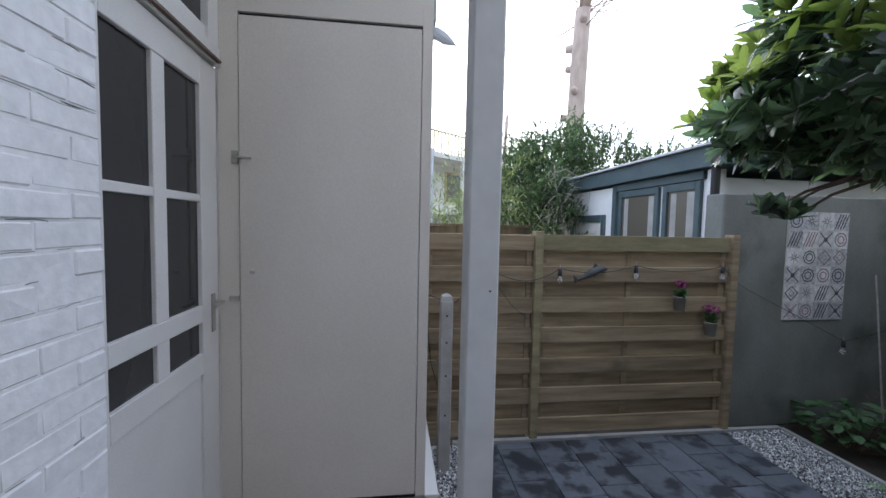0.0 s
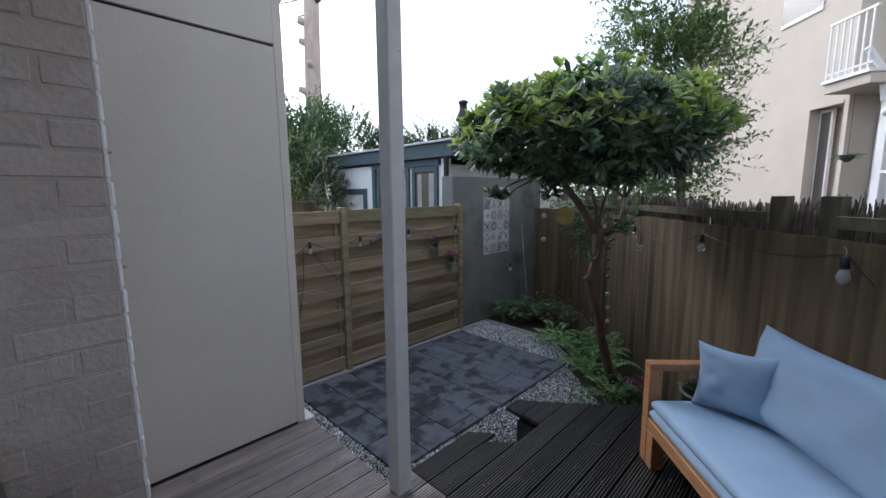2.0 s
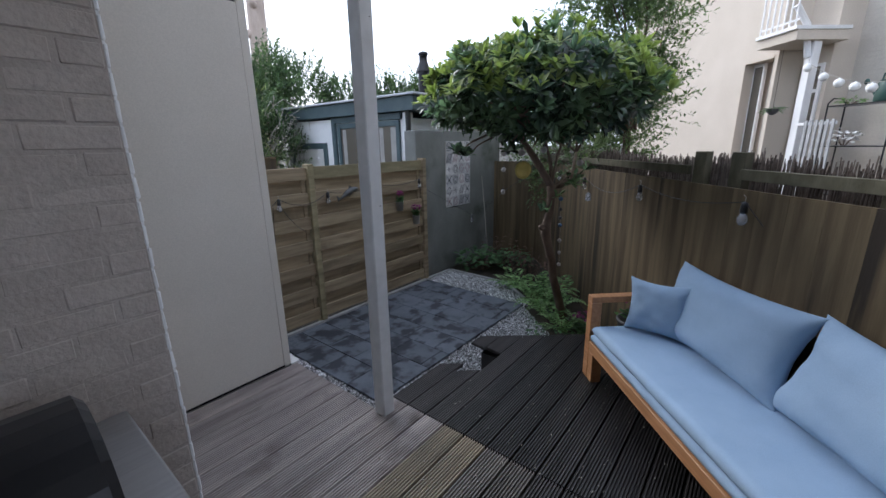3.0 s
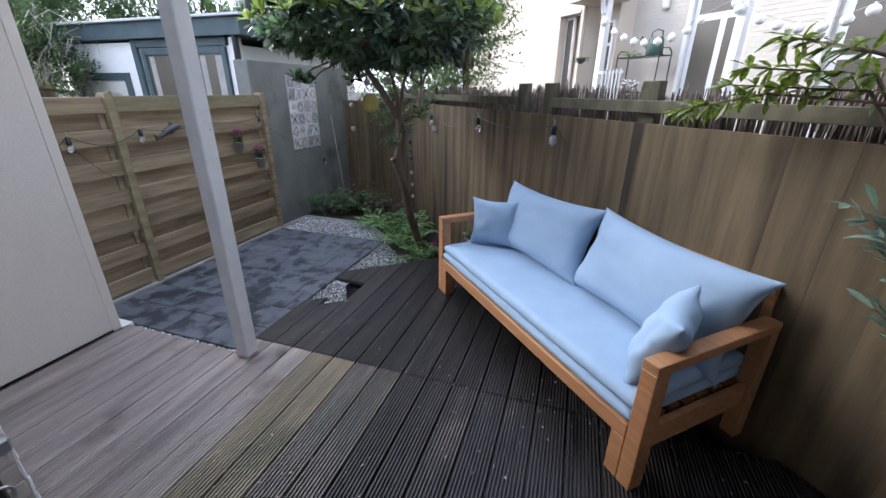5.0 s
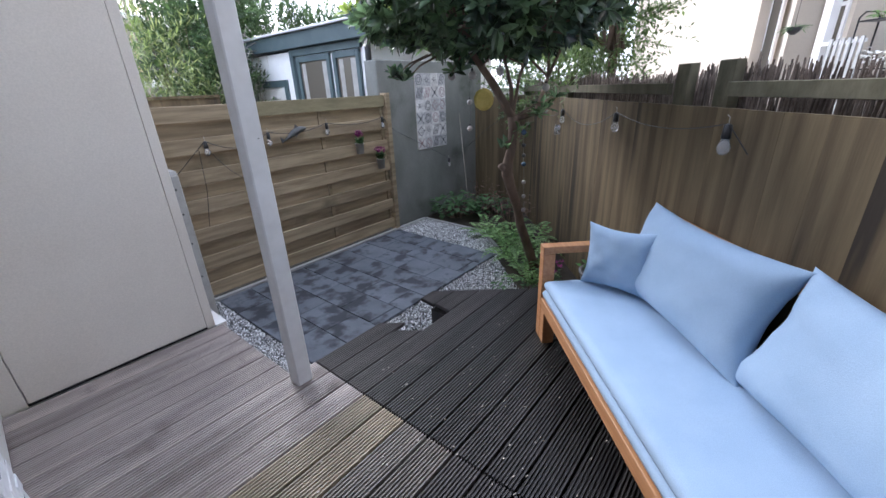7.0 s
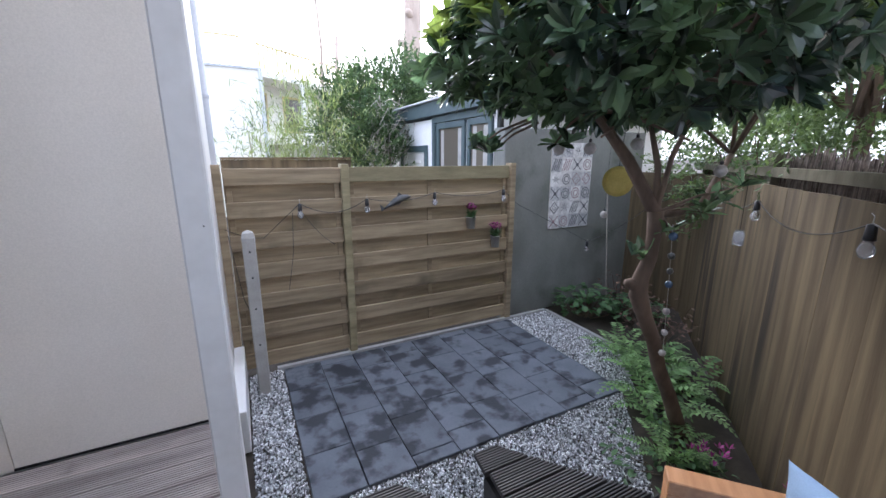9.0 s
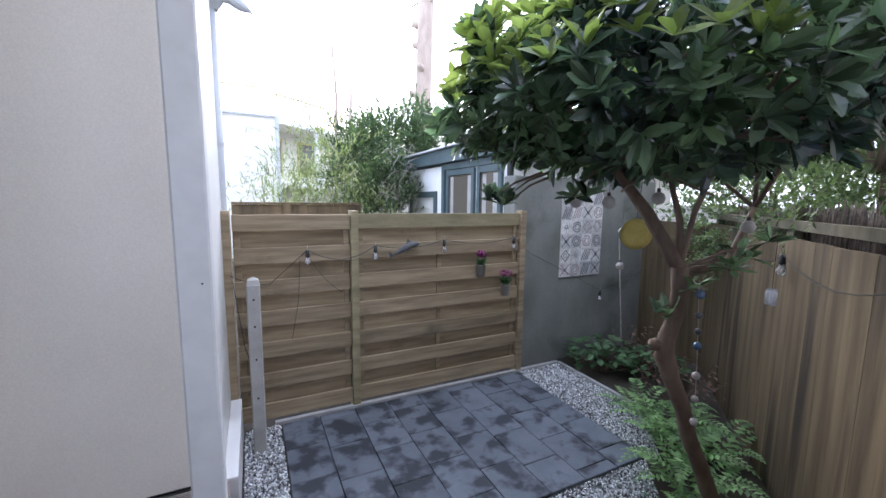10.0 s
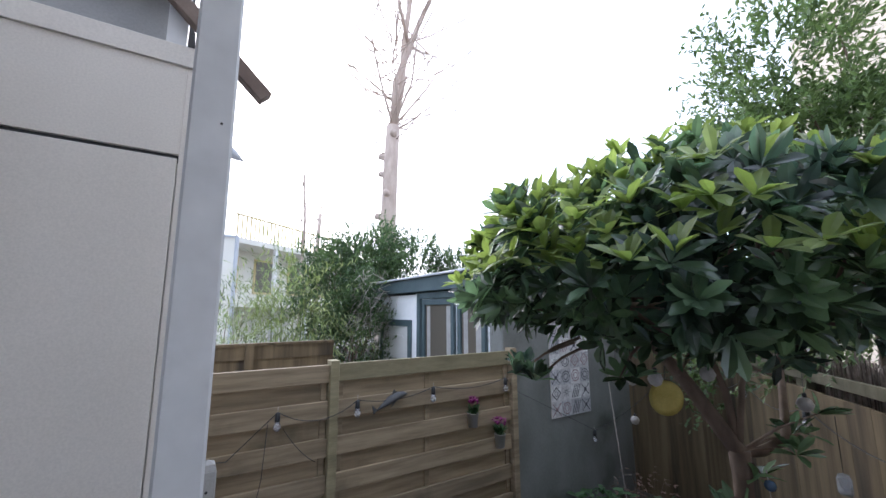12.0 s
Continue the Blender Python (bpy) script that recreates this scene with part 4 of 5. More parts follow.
bare_tree("plane_tree", (5.42, 11.9, -0.35), 50, 15, 0.30, "tall bare plane tree with a lopped pale trunk", (8.6, [(-0.06, 0, 6.5), (0.14, 0, 6.8), (0.32, 0.1, 4.0), (-0.45, 0, 3.2), (0.7, 0, 2.8)]), lean=(0.25, 0))
bare_tree("sapling", (2.15, 9.0, -0.35), 51, 5, 0.035, "thin bare sapling behind the fence", (5.3, [(0.05, 0, 1.6), (-0.3, 0, 0.8)]), 0.8)
bare_tree("sapling", (2.6, 9.2, -0.35), 52, 5, 0.05, "thin bare sapling behind the fence", (4.5, [(0.1, 0, 1.4), (0.4, 0, 0.9), (-0.3, 0, 0.9)]), 0.8)


def fern(at, size, seed, material=FERN, fronds=9, lean=(0, 0)):
    rnd = random.Random(seed)
    e = thing("fern", at, 0, "bright green fern with arching fronds", "fern", "ferns under the tree")
    for k in range(fronds):
        vs, fs = [], []
        a = 2 * math.pi * k / fronds + rnd.gauss(0, .2)
        out = Vector((math.cos(a) + lean[0], math.sin(a) + lean[1], 0))
        L, H = size * rnd.uniform(.75, 1.1), size * rnd.uniform(.45, 1.15)
        n = 14
        prev = None
        spine = [out * (L * f) + Vector((0, 0, H * (1.9 * f - 1.35 * f * f))) for f in [i / n for i in range(n + 1)]]
        for i in range(1, n + 1):
            d = (spine[i] - spine[i - 1]).normalized()
            side = d.cross(Vector((0, 0, 1))).normalized()
            up_ = side.cross(d)
            w = 0.27 * size * math.sin(math.pi * min(1.0, (i + 1.5) / (n + 2))) ** 0.8 * (1 - 0.5 * i / n)
            for s in (1, -1):
                aim = (side * s + d * 0.45 - Vector((0, 0, 0.15))).normalized()
                leaf_small(vs, fs, spine[i], aim, d, up_, w * rnd.uniform(.85, 1.1), size * 0.075)
        o = len(vs)
        for i in range(n + 1):
            vs += [spine[i] + Vector((0.0015, 0, 0)), spine[i] - Vector((0.0015, 0, 0.002))]
        fs += [(o + 2 * i, o + 2 * i + 1, o + 2 * i + 3, o + 2 * i + 2) for i in range(n)]
        mesh_of("frond", vs, fs, material, e)


for i, (x, y, s) in enumerate(((3.48, 1.95, 0.38), (3.38, 1.62, 0.46), (3.12, 1.36, 0.48), (2.86, 1.10, 0.42), (3.42, 1.30, 0.42), (2.62, 0.85, 0.32))):
    fern((x, y, -0.345), s, 60 + i)


def leafy_plant(name, at, r, h, n, l, w, material, label, seed, category="plant"):
    rnd = random.Random(seed)
    e = thing(name, at, 0, label, category)
    vs, fs = [], []
    b = bmesh.new()
    for k in range(n):
        a, rr = rnd.uniform(0, 6.28), r * math.sqrt(rnd.random())
        z = h * rnd.uniform(0.35, 1.0) * (1 - 0.4 * (rr / r) ** 2)
        p = Vector((rr * math.cos(a), rr * math.sin(a), z))
        if k % 5 == 0:
            add_tube(b, [(p.x * 0.2, p.y * 0.2, 0), (p.x * 0.7, p.y * 0.7, z * 0.6), p], [0.004, 0.003, 0.002], 4)
        out = Vector((math.cos(a + rnd.gauss(0, .8)), math.sin(a + rnd.gauss(0, .8)), rnd.uniform(-0.2, 0.5)))
        d, sd, nm = axes(out, rnd)
        leaf_shape(vs, fs, p, d, sd, nm, l * rnd.uniform(.7, 1.2), w * rnd.uniform(.8, 1.2), 0.3)
    tagged(part("stemwork", b, BARK, e), kind="stuff")
    mesh_of("leaves", vs, fs, material, e)
    return e


leafy_plant("hydrangea", (3.98, 2.85, -0.345), 0.34, 0.42, 170, 0.10, 0.065, LEAFH, "low hydrangea bush with broad green leaves", 71)
leafy_plant("hydrangea", (4.35, 2.45, -0.345), 0.30, 0.36, 120, 0.09, 0.06, LEAFH, "low hydrangea bush with broad green leaves", 72)
leafy_plant("dry_shrub", (4.0, 1.95, -0.345), 0.35, 0.62, 140, 0.05, 0.02, DRYBR, "wilted brown shrub with reddish dry leaves", 73)
leafy_plant("dry_shrub", (4.5, 2.75, -0.345), 0.35, 0.60, 120, 0.05, 0.02, DRYBR, "wilted brown shrub with reddish dry leaves", 74)
leafy_plant("ground_cover", (3.25, 1.35, -0.345), 0.32, 0.12, 40, 0.055, 0.03, LEAFH, "low green ground cover under the ferns", 75)
leafy_plant("ground_cover", (2.55, 0.85, -0.345), 0.35, 0.20, 90, 0.055, 0.03, LEAFH, "low green ground cover beside the decking", 76)

# cane in the corner
cane = thing("garden_cane", (4.45, 2.95, -0.35), 0, "thin bamboo cane leaning in the corner bed", "cane")
part("stick", add_tube(bmesh.new(), [(0, 0, 0), (0.05, 0.2, 1.5)], 0.008, 6), TWIG, cane)


# ---- potted flowers ----
def flowers(b, rnd, at, n, r):
    for k in range(n):
        c = Vector(at) + Vector((rnd.uniform(-r, r), rnd.uniform(-r, r), rnd.uniform(-0.02, 0.05)))
        for j in range(5):
            a = 1.257 * j + rnd.uniform(0, 1)
            p = Vector((math.cos(a), math.sin(a), 0.9)) * 0.018
            q = Vector((math.cos(a + 0.7), math.sin(a + 0.7), 0.9)) * 0.018
            b.faces.new([b.verts.new(c), b.verts.new(c + p), b.verts.new(c + (p + q) * 0.8), b.verts.new(c + q)])


def tin_pot(x, z, seed, label):
    rnd = random.Random(seed)
    e = thing("hanging_pot", (x, 3.135, z), 0, label, "flower pot", "tin pots on the fence")
    part("pot", add_lathe(bmesh.new(), [(0.042, -0.01), (0.052, 0.105), (0.055, 0.105), (0.055, 0.112), (0.049, 0.112), (0.045, 0.09)], sides=16), GALV, e, smooth=True)
    part("hook", add_tube(bmesh.new(), [(0, 0.045, 0.10), (0, 0.05, 0.15), (0, 0.062, 0.15)], 0.002, 5), DARK, e)
    vs, fs = [], []
    for k in range(70):
        a = rnd.uniform(0, 6.28)
        d, sd, nm = axes(Vector((math.cos(a), math.sin(a), rnd.uniform(0.1, 2.0))), rnd)
        leaf_shape(vs, fs, Vector((rnd.gauss(0, .012), rnd.gauss(0, .012), 0.09 + rnd.uniform(0, 0.05))), d, sd, nm, rnd.uniform(0.05, 0.085), 0.02)
    mesh_of("leaves", vs, fs, LEAFH, e)
    b = bmesh.new()
    flowers(b, rnd, (0.0, 0, 0.20), 18, 0.055)
    part("blossom", b, PINK, e)


tin_pot(2.485, 0.84, 81, "small tin pot of pink flowers hung on the fence")
tin_pot(2.80, 0.61, 82, "small tin pot of magenta flowers hung low on the fence")
cyc = thing("flower_pot", (1.93, 0.02, 0.0), 0, "dark glazed pot of magenta flowers behind the sofa arm", "flower pot")
part("pot", add_lathe(bmesh.new(), [(0.09, 0), (0.13, 0.30), (0.14, 0.30), (0.14, 0.32), (0.12, 0.32), (0.115, 0.28)], sides=20), TERRA, cyc, smooth=True)
rnd = random.Random(83)
vs, fs = [], []
for k in range(90):
    a = rnd.uniform(0, 6.28)
    d, sd, nm = axes(Vector((math.cos(a), math.sin(a), rnd.uniform(0.1, 1.2))), rnd)
    leaf_shape(vs, fs, Vector((rnd.gauss(0, .04), rnd.gauss(0, .04), 0.31 + rnd.uniform(0, 0.08))), d, sd, nm, rnd.uniform(0.05, 0.08), 0.035)
mesh_of("leaves", vs, fs, LEAFH, cyc)
b = bmesh.new()
flowers(b, rnd, (0, 0, 0.42), 10, 0.09)
part("blossom", b, PINK, cyc)
cy2 = thing("cyclamen", (2.62, 0.66, -0.345), 0, "magenta cyclamen flowering at the foot of the tree", "flower")
vs, fs = [], []
for k in range(60):
    a = rnd.uniform(0, 6.28)
    d, sd, nm = axes(Vector((math.cos(a), math.sin(a), rnd.uniform(0.1, 1.0))), rnd)
    leaf_shape(vs, fs, Vector((rnd.gauss(0, .04), rnd.gauss(0, .04), rnd.uniform(0.05, 0.15))), d, sd, nm, 0.06, 0.04)
mesh_of("leaves", vs, fs, LEAFH, cy2)
b = bmesh.new()
flowers(b, rnd, (0, 0, 0.26), 12, 0.09)
part("blossom", b, PINK, cy2)


# ---- string lights ----
def bulb(p, label="clear festoon bulb in a black socket hanging from its cable", s=1.0):
    e = thing("festoon_bulb", p, 0, label, "light bulb", "festoon bulbs")
    part("socket", add_lathe(bmesh.new(), [(0.004, 0.075), (0.016, 0.07), (0.018, 0.03), (0.02, 0.015), (0.014, 0.012)][::-1], sides=12, m=Matrix.Scale(s, 4)), DARK, e, smooth=True)
    part("glass", add_lathe(bmesh.new(), [(0.003, -0.056), (0.016, -0.050), (0.025, -0.033), (0.026, -0.02), (0.018, 0.002), (0.013, 0.013)], sides=14, m=Matrix.Scale(s, 4)), BULB, e, smooth=True)
    part("hook", add_tube(bmesh.new(), [(0, 0, 0.075 * s), (0.0, 0.0, 0.10 * s), (0.006, 0.012, 0.11 * s)], 0.002, 5), GALV, e)
    return Vector(p) + Vector((0, 0, 0.075 * s))


def cable(name, pts, sag, label, r=0.003, material=None):
    o = Vector(pts[0])
    e = thing(name, o, 0, label, "cable")
    b = bmesh.new()
    line = []
    for i in range(len(pts) - 1):
        p, q = Vector(pts[i]), Vector(pts[i + 1])
        for k in range(10 if i < len(pts) - 2 else 11):
            f = k / 10
            line.append(p.lerp(q, f) - Vector((0, 0, (sag[i] if isinstance(sag, list) else sag) * 4 * f * (1 - f))) - o)
    part("strand", add_tube(b, line, r, 5), material or DARK, e)


fb = [bulb((x, 3.155, z)) for x, z in ((0.80, 1.10), (1.385, 1.115), (2.075, 1.145), (2.905, 1.145))]
wb = bulb((4.32, 3.235, 0.42))
cable("festoon_cable", [(0.22, 3.14, 1.0), (0.50, 3.18, 0.9)] + fb + [(3.3, 3.26, 0.98), wb], [0.02, 0.0, 0.10, 0.05, 0.05, 0.03, 0.0], "thin black festoon cable pinned along the board fence")
cable("loose_wire", [(0.74, 3.17, 1.10), (0.72, 3.17, 0.75), (0.66, 3.17, 0.42)], 0.0, "thin brown wire dangling on the fence boards", 0.0025)
cable("loose_wire", [(0.84, 3.17, 1.06), (1.08, 3.17, 0.79)], 0.03, "thin brown wire dangling on the fence boards", 0.0025)
cable("loose_wire", [(0.24, 3.13, 0.95), (0.30, 3.15, 0.4), (0.36, 3.16, 0.2)], 0.0, "thin dark wire running down beside the fence post", 0.003)
rb = [bulb(at_fence(u, 0.08, z), s=1.1) for u, z in ((2.80, 1.22), (1.48, 1.22), (0.60, 1.20), (-0.62, 1.23), (-1.77, 1.24))]
cable("festoon_cable", rb[0:1] + [at_fence(2.2, 0.10, 1.15)] + rb[1:] + [at_fence(-1.90, 0.10, 1.20)], [0.04, 0.05, 0.10, 0.12, 0.06, 0.0], "black festoon cable sagging between bulbs on the brown fence")
cable("festoon_cable", [wb, (4.9, 2.9, 0.9), rb[0]], 0.04, "thin cable crossing the corner of the garden")

# ---- fish ornament ----
fish = thing("fish_ornament", (1.70, 3.165, 1.16), 0, "dark metal fish ornament mounted on the board fence", "wall ornament")
b = bmesh.new()
add_tube(b, [(-0.15, 0, -0.075), (-0.10, 0, -0.045), (-0.04, 0, -0.01), (0.03, 0, 0.02), (0.09, 0, 0.03), (0.125, 0, 0.028)], [0.005, 0.016, 0.032, 0.034, 0.022, 0.004], 12)
part("body", b, BIRDM, fish, smooth=True)
for name, tri3 in (("fin", [(-0.02, 0.0, 0.03), (0.0, 0.0, 0.075), (0.03, 0.0, 0.05)]), ("tail", [(-0.14, 0.0, -0.07), (-0.19, 0.0, -0.03), (-0.175, 0, -0.10)]), ("fin", [(0.0, -0.01, -0.012), (-0.03, -0.02, -0.055), (0.03, -0.01, -0.01)])):
    b = bmesh.new()
    lo = [b.verts.new(Vector(p) - Vector((0, 0.003, 0))) for p in tri3]
    hi = [b.verts.new(Vector(p) + Vector((0, 0.003, 0))) for p in tri3]
    b.faces.new(lo[::-1])
    b.faces.new(hi)
    for i in range(3):
        b.faces.new((lo[i], lo[(i + 1) % 3], hi[(i + 1) % 3], hi[i]))
    part(name, b, BIRDM, fish)

# ---- ornaments in the tree ----
yo = thing("yellow_ornament", (2.38, 1.28, 1.42), -35, "round yellow garden ornament hanging behind the tree trunk", "ornament")
part("disc", add_lathe(bmesh.new(), [(0.004, -0.02), (0.06, -0.014), (0.085, 0.0), (0.09, 0.006), (0.06, 0.002), (0.004, 0.0)], sides=24, m=pose(0, 0, 0, 90)), YELL, yo, smooth=True)
part("cord", add_tube(bmesh.new(), [(0, 0, 0.085), (0.02, 0, 0.35)], 0.002, 5), DARK, yo)
jar = thing("glass_jar", (2.52, 0.66, 1.14), 0, "small clear glass jar hanging on a wire", "jar")
part("glass", add_lathe(bmesh.new(), [(0.022, 0), (0.024, 0.005), (0.024, 0.06), (0.018, 0.07), (0.018, 0.075), (0.016, 0.075), (0.022, 0.058), (0.021, 0.006)], sides=14), BULB, jar, smooth=True)
part("wire", add_tube(bmesh.new(), [(0, 0, 0.07), (0, 0, 0.30)], 0.0015, 5), DARK, jar)
st = thing("bead_string", (2.24, 0.82, 1.24), 0, "string of blue glass and pale shell beads hanging beside the trunk", "ornament")
part("cord", add_tube(bmesh.new(), [(0, 0, 0), (0.02, -0.01, -0.35), (0.05, -0.01, -0.72)], 0.0015, 5), TWIG, st)
for k, (z, r, m) in enumerate(((-0.06, 0.022, BEAD), (-0.16, 0.018, TERRA), (-0.24, 0.017, TERRA), (-0.31, 0.02, BEAD), (-0.46, 0.019, SHELL), (-0.58, 0.017, SHELL), (-0.70, 0.019, SHELL))):
    part("bead", add_lathe(bmesh.new(), [(0.002, -r), (r * 0.7, -r * 0.7), (r, 0), (r * 0.75, r * 0.7), (0.002, r)], (0.003 + 0.05 * -z / 0.72, -0.005, z), 12), m, st, smooth=True)
LANT = [(1.78, 1.15, 1.60), (1.85, 1.02, 1.60), (2.35, 0.70, 1.50), (2.02, 0.90, 1.62), (2.9, 1.8, 1.38), (2.9, 1.8, 1.12)]
for p in LANT:
    e = thing("solar_lantern", p, 0, "small pale round string lantern hanging in the tree", "lantern", "round string lanterns")
    part("globe", add_lathe(bmesh.new(), [(0.002, -0.03), (0.021, -0.021), (0.03, 0), (0.021, 0.021), (0.002, 0.03)], sides=14), SHELL, e, smooth=True)
    part("cap", add_lathe(bmesh.new(), [(0.008, 0.028), (0.008, 0.042), (0.004, 0.045)], sides=8), DARK, e)
    part("cord", add_tube(bmesh.new(), [(0, 0, 0.04), (0.01, 0.0, 0.26)], 0.001, 4), DARK, e)

# ---- variegated shrub over the fence ----
auc = thing("spotted_laurel", at_fence(-3.9, 0.35, -0.35), 0, "spotted laurel with yellow-green leaves leaning over the brown fence", "shrub")
AW = at_fence(-3.9, 0.35, -0.35)
rnd = random.Random(91)
b = bmesh.new()
vs, fs = [], []
paths = [[(-3.9, .3, .6), (-3.6, .1, 1.5), (-3.15, -.05, 1.54), (-2.85, -.10, 1.47)], [(-3.9, .3, .6), (-3.7, .1, 1.55), (-3.42, -.08, 1.66), (-3.2, -.12, 1.72)],
         [(-3.9, .3, .7), (-3.75, .05, 1.6), (-3.55, -.1, 1.76)], [(-3.9, .3, .7), (-3.4, .05, 1.55), (-3.02, -.06, 1.57)], [(-3.9, .3, .7), (-3.4, .05, 1.6), (-3.08, -.08, 1.63)], [(-3.9, .3, .7), (-3.8, .05, 1.7), (-3.7, -.1, 1.85)]]
for path in paths:
    pts = [at_fence(*p) - AW for p in path]
    add_tube(b, pts, [0.010] + [0.006] * (len(pts) - 2) + [0.003], 6)
    for f in (0.0, 0.2, 0.4, 0.6, 0.8, 1.0):
        p = pts[-2].lerp(pts[-1], f)
        dd = (pts[-1] - pts[-2]).normalized()
        for k in range(9):
            out = (dd * 0.7 + Vector((rnd.gauss(0, .7), rnd.gauss(0, .7), rnd.gauss(0.0, .45)))).normalized()
            d, sd, nm = axes(out, rnd)
            leaf_shape(vs, fs, p, d, sd, nm, rnd.uniform(0.055, 0.09), rnd.uniform(0.020, 0.029), 0.25)
tagged(part("stemwork", b, BARK, auc), kind="stuff")
mesh_of("leaves", vs, fs, LEAFY, auc, "yellow-spotted glossy leaves")

# ---- olive-like plant near the sofa ----
ol = thing("potted_shrub", (-0.55, -1.80, 0.0), 0, "slender shrub with blue-green leaves in a dark pot", "potted plant")
part("pot", add_lathe(bmesh.new(), [(0.10, 0), (0.14, 0.26), (0.15, 0.26), (0.15, 0.28), (0.13, 0.28), (0.12, 0.24)], sides=20), TERRA, ol, smooth=True)
b = bmesh.new()
vs, fs = [], []
rnd = random.Random(95)
OW = Vector((-0.55, -1.80, 0))
for tip in ((-0.20, -1.33, 1.30), (-0.20, -1.40, 1.21), (-0.26, -1.40, 1.08), (-0.05, -1.6, 1.4), (0.1, -1.7, 1.2), (-0.1, -1.7, 1.0)):
    t = Vector(tip) - OW
    s = Vector((t.x * 0.2, t.y * 0.2, t.z * 0.75))
    add_tube(b, [(0, 0, 0.2), s, t], [0.007, 0.005, 0.002], 5)
    for k in range(34):
        p = s.lerp(t, 0.4 + 0.6 * k / 33) + Vector((rnd.gauss(0, .015), rnd.gauss(0, .015), rnd.gauss(0, .015)))
        out = ((t - s).normalized() * 0.9 + Vector((rnd.gauss(0, .5), rnd.gauss(0, .5), rnd.gauss(0, .4)))).normalized()
        d, sd, nm = axes(out, rnd)
        leaf_shape(vs, fs, p, d, sd, nm, rnd.uniform(0.055, 0.08), 0.019, 0.15)
tagged(part("stemwork", b, BARK, ol), kind="stuff")
mesh_of("leaves", vs, fs, LEAFB, ol, "narrow blue-green leaves")

# ---- barbecue ----
bbq = thing("barbecue", (-1.02, 0.37, 0), 0, "black gas barbecue with a stainless steel side shelf, lid closed", "barbecue")
part("side_shelf", boxm(-0.36, 0.0, 0.0, 0.56, 0.812, 0.85, bevel=0.006), STEEL, bbq, "brushed steel side shelf")
part("cabinet", boxm(-1.15, -0.03, 0.04, 0.48, 0.10, 0.81, bevel=0.006), DARK, bbq)
part("name_plate", boxm(-0.20, -0.10, 0.034, 0.0395, 0.60, 0.70), STEEL, bbq)
part("lid", add_tube(bmesh.new(), [(-1.05, 0.27, 0.83), (-1.02, 0.27, 0.83), (-0.13, 0.27, 0.83), (-0.11, 0.27, 0.83)], [0.225, 0.25, 0.25, 0.225], 28), DARK, bbq, "glossy black barrel lid")
part("lid_handle", boxm(-0.9, -0.28, -0.02, 0.01, 0.86, 0.885, bevel=0.004), STEEL, bbq)
ring = bmesh.new()
add_tube(ring, [(-0.045 + 0.022 * math.cos(a), 0.03, 0.70 + 0.028 * math.sin(a)) for a in [2 * math.pi * k / 14 for k in range(15)]], 0.004, 6)
part("ring_hook", ring, STEEL, bbq)
for x in (-1.1, -0.06):
    for y in (0.08, 0.44):
        part("leg", boxm(x - 0.02, x + 0.02, y - 0.02, y + 0.02, 0.0, 0.10), DARK, bbq)

# ---- garden hut ----
hut = thing("garden_hut", (3.1, 3.6, -0.35), 0, "white rendered garden hut with blue-green fascia and window frames", "shed")


def hbox(y0, y1, z0, z1, proud=0.0, thick=0.03, bevel=0.003):
    return boxm(-proud - thick, -proud, y0 - 3.6, y1 - 3.6, z0 + 0.35, z1 + 0.35, bevel=bevel)


b = boxm(0.0, 3.0, 0.0, 3.1, 0.0, 2.42)
part("wall", b, HUTW, hut)
part("wall_end", hbox(5.28, 6.72, -0.35, 2.12, 0.0, 0.03), HUTW, hut)
part("fascia", boxm(-0.12, 3.1, -0.30, 3.25, 2.50, 2.70, bevel=0.006), HUTB, hut, "blue-green fascia board")
part("roof", boxm(-0.17, 3.15, -0.36, 3.3, 2.701, 2.73, bevel=0.004), PIPE, hut, "thin grey roof edge")
part("frame", hbox(5.18, 5.27, 0.3, 2.14, 0.0, 0.05), HUTB, hut)
part("lintel", hbox(3.62, 5.175, 2.05, 2.14, 0.0, 0.05), HUTB, hut)
for ya, yb in ((4.30, 5.12), (3.66, 4.22)):
    w = part("window", hbox(ya, yb, 0.8, 2.03, 0.0, 0.012), HUTB, hut)
    for yy0, yy1, zz0, zz1 in ((ya, ya + 0.07, 0.8, 2.04), (yb - 0.07, yb, 0.8, 2.04), (ya + 0.071, yb - 0.071, 1.96, 2.04)):
        part("sash", hbox(yy0, yy1, zz0, zz1, 0.013, 0.03), HUTB, w)
    part("pane", hbox(ya + 0.07, yb - 0.07, 0.8, 1.96, 0.013, 0.004, 0), GLASSW, w)
    part("curtain", hbox(ya + 0.08, ya + 0.2, 0.8, 1.94, 0.0175, 0.001, 0), GREYC, w)
    part("curtain", hbox(yb - 0.2, yb - 0.11, 0.8, 1.94, 0.0175, 0.001, 0), GREYC, w)
h2 = part("hatch", hbox(5.55, 6.45, 0.9, 1.62, 0.032, 0.012), PAINT, hut)
for yy0, yy1, zz0, zz1 in ((5.44, 5.54, 0.8, 1.74), (6.46, 6.56, 0.8, 1.74), (5.541, 6.459, 1.64, 1.74)):
    part("hatch_frame", hbox(yy0, yy1, zz0, zz1, 0.032, 0.03), HUTB, h2, "dark frame")
part("louvre", hbox(5.7, 6.3, 1.46, 1.50, 0.045, 0.015), PAINT, h2)
part("downpipe", add_tube(bmesh.new(), [(-0.06, -0.15, 0.3), (-0.06, -0.15, 2.5)], 0.04, 10), DARK, hut)
part("side_wall", boxm(-0.02, 0.1, -0.095, -0.003, 0.0, 2.49), HUTW, hut)
